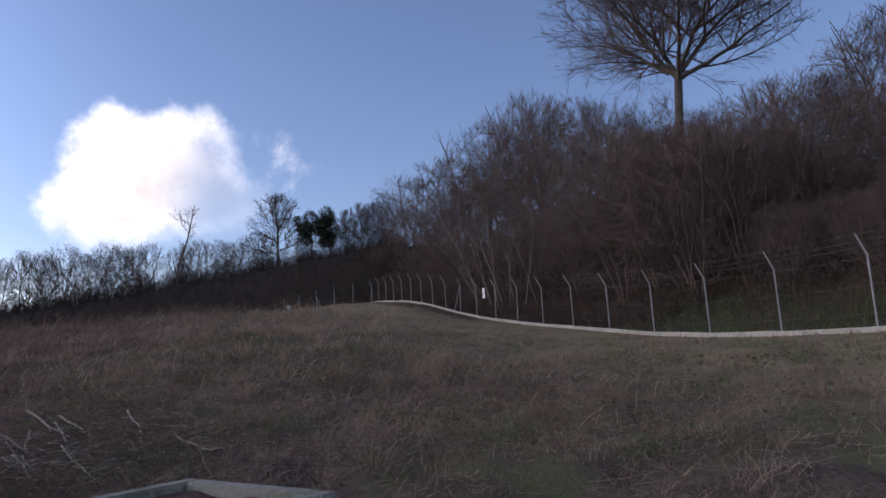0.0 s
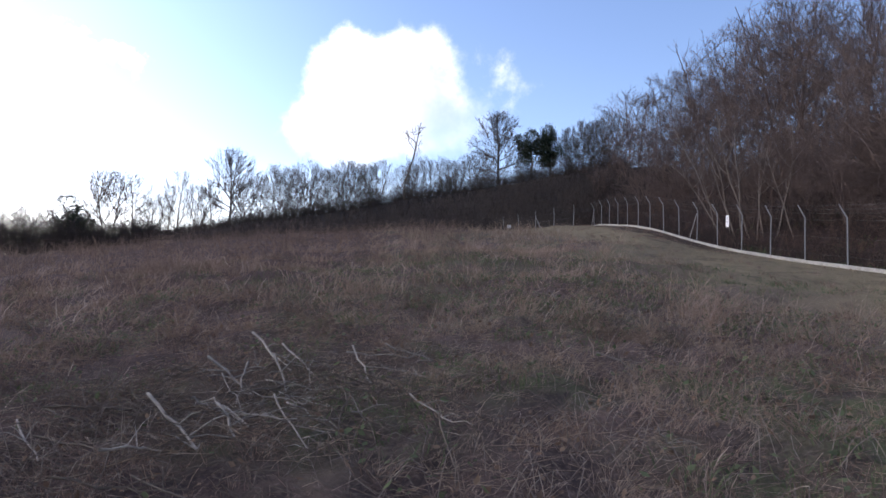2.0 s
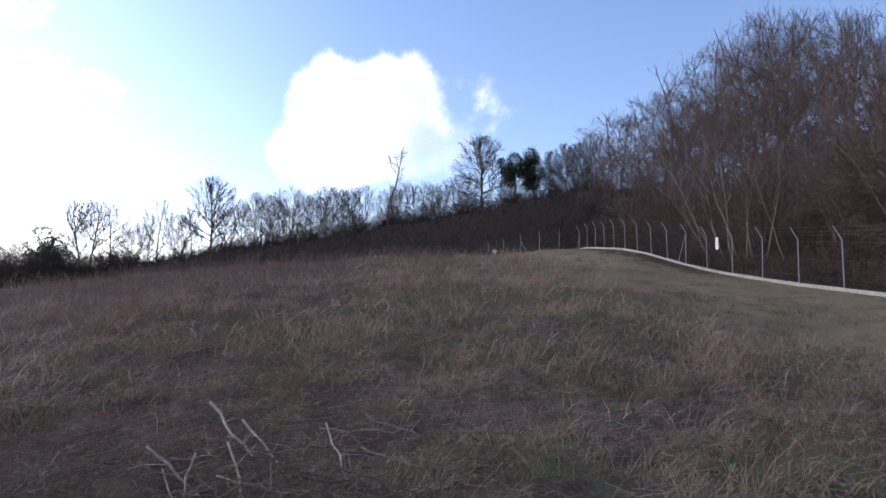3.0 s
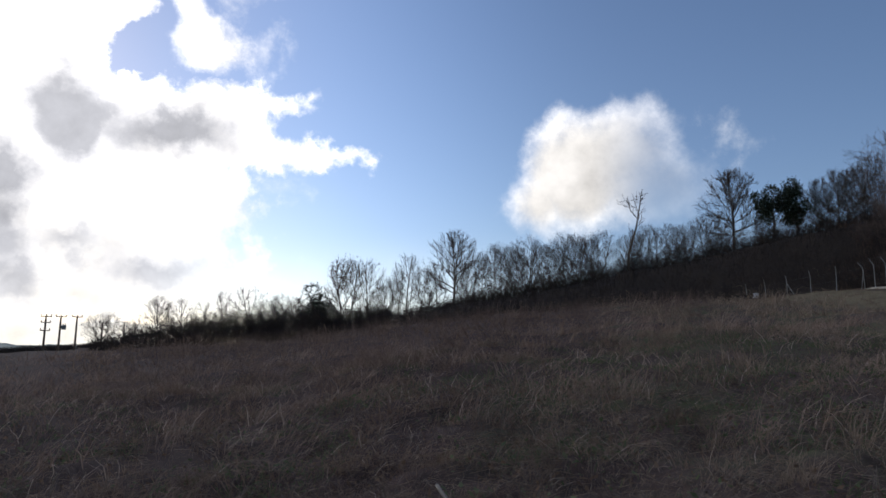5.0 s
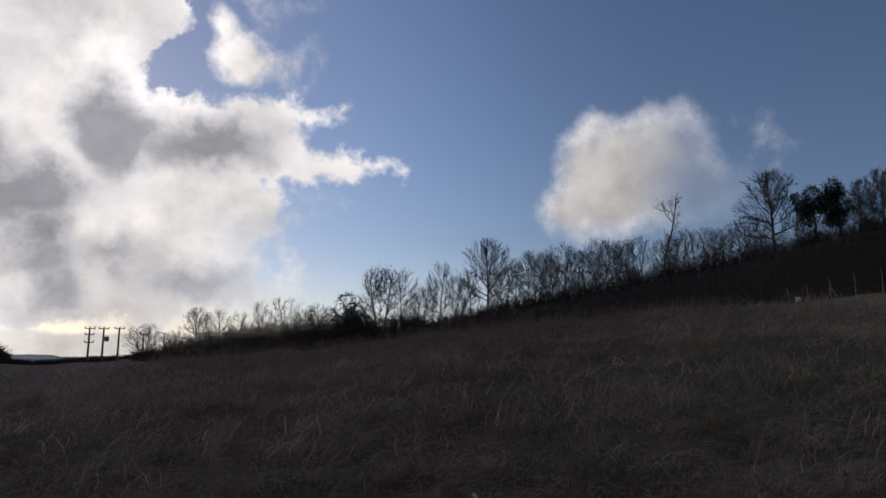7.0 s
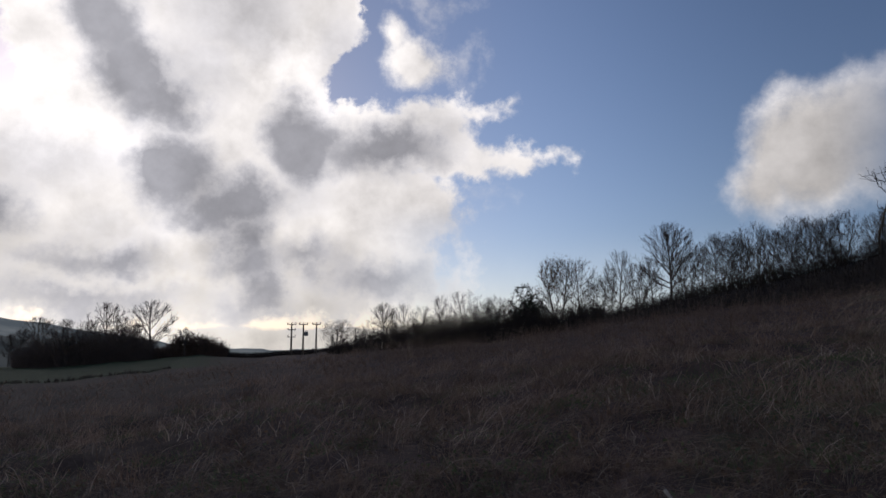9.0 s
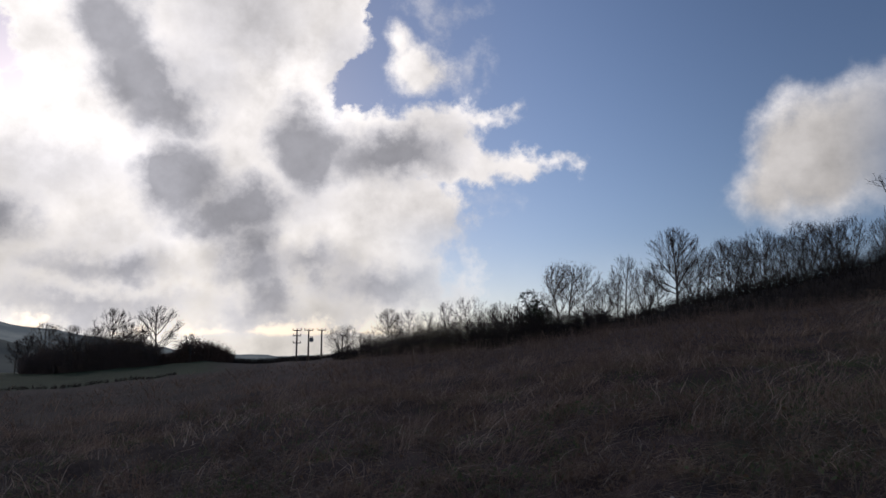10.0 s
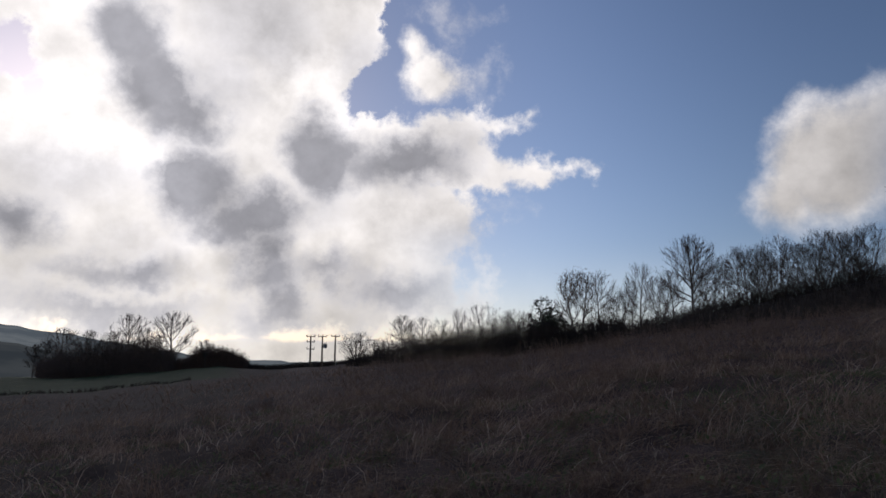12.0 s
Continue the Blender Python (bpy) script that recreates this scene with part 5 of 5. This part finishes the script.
# ---- grass ----
def blades(name, label, x, y, h, width, lean, seed, material, category="grass", turn=None):
    """Curved tapering blades, one object."""
    rng = np.random.default_rng(seed)
    n = len(x)
    base = np.stack([x, y, ground_z(x, y) - 0.02], 1)
    a = rng.uniform(0, 6.283, n) if turn is None else turn + rng.normal(0, 0.45, n)
    d = np.stack([np.cos(a), np.sin(a), np.zeros(n)], 1) * lean[:, None] + np.array([0.10, -0.06, 0]) * h[:, None] / (np.abs(h[:, None]) + 0.3)
    side = np.stack([-np.sin(a + 0.7), np.cos(a + 0.7), np.zeros(n)], 1) * width[:, None]
    up = np.array([0, 0, 1.0])
    bow = np.clip(lean[:, None], 0, 2.2)
    rows = []
    for u, w in ((0.0, 1.0), (0.4, 0.9), (0.75, 0.65), (1.0, 0.12)):
        c = base + d * h[:, None] * u ** 1.6 + up * h[:, None] * (u - 0.30 * bow * u ** 2.6)
        c = c + rng.normal(0, 1, (n, 3)) * (0.07 * u * h[:, None])
        c[:, 2] = np.maximum(c[:, 2], base[:, 2] + 0.02)
        rows += [c - side * w, c + side * w]
    v = np.stack(rows, 1).reshape(-1, 3)
    f = np.array([[0, 1, 3, 2], [2, 3, 5, 4], [4, 5, 7, 6]])
    faces = (f[None] + 8 * np.arange(n)[:, None, None]).reshape(-1, 4)
    return tagged(new(name, mesh_np(name, v, faces, material)), label, category, kind="stuff")


def tufts(rng, n, per, az0, az1, r0, r1, size):
    """Places of blades in tussocks, the way each leans outwards, and how far out it stands."""
    x, y, _, _ = polar(rng, n, az0, az1, r0, r1)
    grow_x, grow_y = rng.normal(0, 1, n * per), rng.normal(0, 1, n * per)
    wide = np.repeat(size * rng.uniform(0.5, 1.5, n), per)
    return np.repeat(x, per) + grow_x * wide, np.repeat(y, per) + grow_y * wide, np.arctan2(grow_y, grow_x) + rng.normal(0, 0.5, n * per), np.hypot(grow_x, grow_y)


def open_ground(x, y):
    """Off the chamber and off the kerb."""
    u, v = x + 0.19, y + 0.575
    return ~((np.abs(u) < 0.70) & (np.abs(v) < 0.70))


HOLLOWS = ((7.5, 10.3, 1.5), (10.7, 11.9, 1.9), (6.2, 5.6, 1.0), (4.5, 11.5, 1.0), (9.0, 6.0, 1.3), (13.5, 9.0, 1.8))


def lush(x, y):
    """1 in the moist hollows where green grass comes through, 0 elsewhere."""
    out = np.zeros(len(x))
    for hx, hy, size in HOLLOWS:
        out = np.maximum(out, np.exp(-((x - hx) ** 2 + (y - hy) ** 2) / (2 * size * size)))
    return out


def build_grass():
    rng = np.random.default_rng(33)
    for k, (n, per, r0, r1, size, wd) in enumerate(((1100, 42, 0.9, 7, 0.10, 0.0021), (2900, 34, 6.5, 20, 0.16, 0.0046), (3800, 18, 19, 58, 0.30, 0.012))):
        x, y, fan, rim = tufts(rng, n, per, -46, (150, 130, 112)[k], r0, r1, size)
        big = np.repeat(rng.gamma(4.0, 0.25, n), per)
        q = behind_fence(x, y) + 3 * ripple(x, y, 9.0, 5.0)
        tall = 0.5 + 0.5 * np.clip(ripple(x, y, 5.0, 3.0), -1, 1)
        bare = ripple(x, y, 2.1, 6.0) + 0.6 * ripple(x, y, 0.9, 8.0) + rng.normal(0, 0.3, len(x))
        keep = (q < -9) & open_ground(x, y) & (bare > -0.2) & (lush(x, y) + 0.3 * bare < 0.62) & ((np.degrees(np.arctan2(x, y)) > -9) | (np.hypot(x, y) < 3) | (rng.random(len(x)) < 0.3))
        turn, big = fan[keep], big[keep]
        bow = (0.25 + 0.75 * rim * np.repeat(rng.uniform(0.5, 1.5, n), per))[keep]
        x, y, tall = x[keep], y[keep], tall[keep]
        r = np.hypot(x, y)
        h = (0.09 + 0.40 * tall * (0.20 + 0.80 * smooth(r, 4.5, 12))) * (1 + 0.75 * smooth(r, 14, 30)) * rng.uniform(0.5, 1.25, len(x)) * np.clip(big, 0.35, 2.0)
        stand = x - 0.7 * y + 3.0 * ripple(x, y, 7.0, 11.0) + rng.normal(0, 1.2, len(x)) < -0.5
        wide, curl = wd * rng.uniform(0.6, 1.4, len(x)), bow * rng.uniform(0.5, 1.2, len(x))
        blades("dead_bracken", "red-brown dead bracken and weeds matted over the slope", x[stand], y[stand], h[stand] * 0.85, wide[stand] * 1.15, curl[stand] * 1.2, 55 + k, M_BRACKEN, "bracken", turn[stand] + rng.normal(0, 0.9, int(stand.sum())))
        x, y, h, wide, curl, turn = (v[~stand] for v in (x, y, h, wide, curl, turn))
        blades("dry_grass", ("dry straw-coloured tussocks close by", "dry straw-coloured tussocks across the field", "tall dry grass towards the brow")[k], x, y, h,
               wide, curl, 50 + k, M_STRAW, turn=turn)
        # dark weed stalks between
        m = (4300, 3200, 2200)[k]
        x, y, a, r = polar(rng, m * 2, -46, (150, 130, 112)[k], r0, r1)
        q = behind_fence(x, y) + 3 * ripple(x, y, 9.0, 5.0)
        keep = (q < -10) & open_ground(x, y) & (ripple(x, y, 3.3, 7.0) + rng.normal(0, 0.4, len(x)) > -0.25)
        x, y = x[keep], y[keep]
        scrub("dead_weeds", "purple-brown dead weed stalks and brambles", x, y, rng.uniform(0.10, 0.36, len(x)) * (0.55 + 0.45 * smooth(np.hypot(x, y), 4, 12)), 60 + k, M_STALK,
              (0.0034, 0.0050, 0.009)[k], 3, "weeds", (0.9, 0.8, 0.8)[k], (1.9, 1.6, 1.5)[k])
    # tall dead stalks standing along the brow
    x, y, a, r = polar(rng, 9000, -6, 50, 16, 54)
    keep = (behind_fence(x, y) < -13) & (ripple(x, y, 6.5, 31.0) + 0.5 * ripple(x, y, 2.4, 33.0) + rng.normal(0, 0.25, len(x)) > 0.15)
    x, y, r = x[keep], y[keep], r[keep]
    scrub("tall_weeds", "tall grey-brown dead weed stalks standing along the brow", x, y, rng.uniform(0.45, 1.25, len(x)) * (0.45 + 0.55 * smooth(r, 16, 34)), 91, M_STALK, 0.0065, 4, "weeds", 0.16, 0.8)
    # low mounds of bracken and bramble, all short broken twigs
    for k, (n, r0, r1, per, thick) in enumerate(((420, 1.8, 8, 22, 0.0026), (1300, 7, 24, 15, 0.0048))):
        x0, y0, a, r = polar(rng, n, -46, 112, r0, r1)
        keep = (behind_fence(x0, y0) < -11) & (ripple(x0, y0, 3.6, 41.0) + 0.5 * ripple(x0, y0, 1.5, 43.0) + rng.normal(0, 0.3, n) > -0.05)
        x0, y0 = x0[keep], y0[keep]
        n = len(x0)
        wide = np.repeat(rng.uniform(0.10, 0.30, n), per)
        gx, gy = rng.normal(0, 1, n * per), rng.normal(0, 1, n * per)
        x, y = np.repeat(x0, per) + gx * wide, np.repeat(y0, per) + gy * wide
        high = np.repeat(rng.uniform(0.10, 0.34, n), per) * np.exp(-0.25 * (gx * gx + gy * gy)) * rng.uniform(0.7, 1.2, n * per)
        ok = open_ground(x, y)
        scrub("bracken_mound", ("low mounds of dead bracken and bramble close by", "low mounds of dead bracken across the slope")[k], x[ok], y[ok], high[ok] + 0.05, 95 + k, M_BRACKEN, thick, 6, "bracken", 0.45, 1.0)
    # arching brambles and broken stems, tangled
    n = 3600
    x, y, a, r = polar(rng, n, -46, 135, 0.9, 11)
    keep = open_ground(x, y) & (behind_fence(x, y) < -9) & (ripple(x, y, 2.3, 14.0) + rng.normal(0, 0.5, n) > -0.2)
    x, y = x[keep], y[keep]
    n = len(x)
    g = ground_z(x, y)
    way = rng.normal(-0.7, 1.2, n)
    ln, hi = rng.uniform(0.12, 0.50, n), rng.uniform(0.04, 0.26, n)
    kink = rng.normal(0, 0.5, n)
    p0, p1, r0, r1 = [], [], [], []
    for k in range(5):
        ends = []
        for f in (k / 5, (k + 1) / 5):
            w = way + kink * f
            ends.append(np.stack([x + np.cos(w) * ln * f, y + np.sin(w) * ln * f, g + hi * 4 * f * (1.04 - f) + 0.015 + 0.02 * np.sin(9 * f + way * 3)], 1))
        p0.append(ends[0])
        p1.append(ends[1])
        r0.append(np.full(n, 0.0034 - 0.0004 * k))
        r1.append(np.full(n, 0.0030 - 0.0004 * k))
    v, f = prisms(np.concatenate(p0), np.concatenate(p1), np.concatenate(r0), np.concatenate(r1))
    tagged(new("brambles", mesh_np("brambles", v, f, M_BRAMBLE)), "arching leafless bramble stems tangled over the ground", "brambles", kind="stuff")
    # dead leaves, and low green leaves
    for k, (n, mat, size, name, lab) in enumerate(((9000, M_LEAFLITTER, 0.024, "dead_leaves", "small brown dead leaves caught in the weeds"),
                                                   (12000, M_GREEN, 0.028, "low_weeds", "low green weed leaves between dead stems"))):
        x, y, a, r = polar(rng, n, -46, 135, 0.9, 12)
        keep = open_ground(x, y) & (behind_fence(x, y) < -7)
        if k:
            keep &= ripple(x, y, 2.8, 9.0) + 1.4 * lush(x, y) + rng.normal(0, 0.25, n) > 0.05
        x, y = x[keep], y[keep]
        n = len(x)
        c = np.stack([x, y, ground_z(x, y) + rng.uniform(0.02, 0.16, n)], 1)
        u = rng.normal(0, 1, (n, 3)) * np.array([1, 1, 0.45])
        u /= np.linalg.norm(u, axis=1, keepdims=True)
        w = np.cross(u, rng.normal(0, 0.4, (n, 3)) + np.array([0, 0, 1.0]))
        w /= np.linalg.norm(w, axis=1, keepdims=True)
        s = size * rng.uniform(0.5, 1.5, (n, 1))
        v = np.stack([c - u * s, c + w * s * 0.55, c + u * s + np.array([0, 0, 0.006]), c - w * s * 0.55], 1).reshape(-1, 3)
        tagged(new(name, mesh_np(name, v, np.arange(n * 4).reshape(-1, 4), mat)), lab, "leaves", kind="stuff")
    x, y, a, r = polar(rng, 70, -26, 2, 1.7, 4.2)
    scrub("weed_stalks", "pale grey upright dead weed stalks", x, y, rng.uniform(0.25, 0.55, len(x)), 67, M_BRAMBLE, 0.0045, 3, "weeds", 0.3, 1.2)
    # brushwood round the cut branches
    n = 1700
    x, y = rng.normal(0.5, 1.0, n), rng.normal(2.7, 0.95, n)
    x, y = x[open_ground(x, y)], y[open_ground(x, y)]
    n = len(x)
    p0 = np.stack([x, y, ground_z(x, y) + rng.uniform(0.02, 0.20, n)], 1)
    a, ln = rng.normal(-1.1, 0.8, n), rng.uniform(0.10, 0.42, n)
    bend = rng.normal(0, 0.35, n)
    p1 = p0 + np.stack([np.cos(a) * ln, np.sin(a) * ln, rng.uniform(-0.10, 0.10, n)], 1) * 0.5
    p2 = p1 + np.stack([np.cos(a + bend) * ln, np.sin(a + bend) * ln, rng.uniform(-0.12, 0.10, n)], 1) * 0.5
    r = rng.uniform(0.0018, 0.0050, n)
    v, f = prisms(np.concatenate([p0, p1]), np.concatenate([p1, p2]), np.concatenate([r, r * 0.8]), np.concatenate([r * 0.8, r * 0.4]))
    tagged(new("brushwood", mesh_np("brushwood", v, f, M_BARK_WARM)), "tangle of thin grey dead twigs round cut branches", "brushwood", kind="stuff")
    # arching tussocks of tall soft grass, swept over together
    n, per = 900, 30
    x0, y0, _, r0 = polar(rng, n, -44, 112, 2.2, 26)
    keep = (behind_fence(x0, y0) < -10.5) & (ripple(x0, y0, 4.6, 15.0) + rng.normal(0, 0.35, n) > 0.0) & ((r0 > 5.5) | (x0 > 1.4 * y0 + 1.0))
    x0, y0 = x0[keep], y0[keep]
    n = len(x0)
    d0 = np.repeat(np.hypot(x0, y0), per)
    spread = 0.10 + 0.010 * d0
    x, y = np.repeat(x0, per) + rng.normal(0, 1, n * per) * spread, np.repeat(y0, per) + rng.normal(0, 1, n * per) * spread
    ok = open_ground(x, y)
    size = np.repeat(rng.uniform(0.30, 0.68, n), per) * rng.uniform(0.5, 1.15, n * per) * (0.7 + 0.3 * smooth(d0, 3, 9))
    way = np.repeat(rng.normal(-0.35, 1.3, n), per) + rng.normal(0, 0.6, n * per)
    bow = np.repeat(rng.uniform(0.5, 1.5, n), per) * rng.uniform(0.6, 1.3, n * per)
    blades("tall_grass", "tall soft dead grass swept over in tussocks", x[ok], y[ok], size[ok], (0.0015 * (1 + 0.17 * d0))[ok], bow[ok], 66, M_PLUME, turn=way[ok])
    # single pale stems standing out of the rest; backlit glints put into their colour
    n = 5200
    x, y, a, r = polar(rng, n, -44, 112, 1.8, 18)
    keep = open_ground(x, y) & (behind_fence(x, y) < -10) & (ripple(x, y, 3.1, 21.0) + rng.normal(0, 0.5, n) > 0.0)
    x, y, r = x[keep], y[keep], r[keep]
    blades("glinting_stems", "single grass stems bent over the weeds, coloured pale for backlit glints", x, y, rng.uniform(0.12, 0.50, len(x)) * (0.6 + 0.4 * smooth(r, 3, 8)), 0.0022 + 0.00048 * r, rng.uniform(0.5, 2.2, len(x)), 75, M_WISP)
    # flattened straw
    n = 12000
    x, y, a, r = polar(rng, n, -46, 140, 0.9, 10)
    keep = open_ground(x, y) & (ripple(x, y, 1.6, 12.0) + rng.normal(0, 0.4, n) > -0.1)
    x, y = x[keep], y[keep]
    n = len(x)
    p0 = np.stack([x, y, ground_z(x, y) + rng.uniform(0.02, 0.14, n)], 1)
    a = rng.normal(0.6, 0.9, n)
    ln = rng.uniform(0.06, 0.30, n)
    p1 = p0 + np.stack([np.cos(a) * ln, -np.sin(a) * ln, rng.uniform(-0.05, 0.08, n)], 1)
    v, f = prisms(p0, p1, np.full(n, 0.0024), np.full(n, 0.0012))
    tagged(new("flattened_straw", mesh_np("flattened_straw", v, f, M_STRAW)), "flattened dead straw matted on the ground", "straw", kind="stuff")
    # green growth in patches
    x, y, _, _ = tufts(rng, 9000, 9, -46, 130, 1.0, 20, 0.14)
    keep = (ripple(x, y, 2.8, 9.0) + 1.6 * lush(x, y) - 0.2 > 0.05) & open_ground(x, y) & (behind_fence(x, y) < -4)
    x, y = x[keep], y[keep]
    blades("green_grass", "fresh green grass showing between dead weeds", x, y, rng.uniform(0.06, 0.20, len(x)), rng.uniform(0.003, 0.007, len(x)), rng.uniform(0.2, 1.4, len(x)), 70, M_GREEN)
    # shorter turf towards the fence, and the green verge behind it
    n = 18000
    s, q = rng.uniform(-24, 60, n), rng.uniform(-13, 0.0, n)
    x, y = FENCE_X + FENCE_DX * s + FENCE_DY * q, FENCE_Y + FENCE_DY * s - FENCE_DX * q
    torn = (s > 8) & (q < -1.0) & (q > -4.2 + ripple(x, y, 2.0, 4.0)) & (rng.random(n) < 0.85)
    x, y = x[~torn], y[~torn]
    n = len(x)
    blades("short_turf", "short olive-tan winter turf beside the fence", x, y, rng.uniform(0.03, 0.12, n), rng.uniform(0.006, 0.014, n), rng.uniform(0.1, 0.9, n), 71, M_MOWN)
    n = 420
    s, q = np.repeat(rng.uniform(-24, 45, n), 16), np.repeat(rng.uniform(-13, -0.6, n), 16)
    x, y = FENCE_X + FENCE_DX * s + FENCE_DY * q + rng.normal(0, 0.12, n * 16), FENCE_Y + FENCE_DY * s - FENCE_DX * q + rng.normal(0, 0.12, n * 16)
    blades("weed_tufts", "dark brown weed tufts in the short turf", x, y, rng.uniform(0.06, 0.22, n * 16), rng.uniform(0.006, 0.013, n * 16), rng.uniform(0.2, 1.3, n * 16), 76, M_BRACKEN)
    n = 11000
    s, q = rng.uniform(-24, 40, n), rng.uniform(0.4, 6.0, n)
    x, y = FENCE_X + FENCE_DX * s + FENCE_DY * q, FENCE_Y + FENCE_DY * s - FENCE_DX * q
    keep = ripple(x, y, 7, 3.0) + rng.normal(0, 0.3, n) + (0 - s) * 0.06 > 0
    x, y = x[keep], y[keep]
    blades("green_verge", "rank green grass on the verge behind the fence", x, y, rng.uniform(0.08, 0.35, len(x)), rng.uniform(0.008, 0.02, len(x)), rng.uniform(0.2, 0.9, len(x)), 72, M_GREEN)


build_grass()
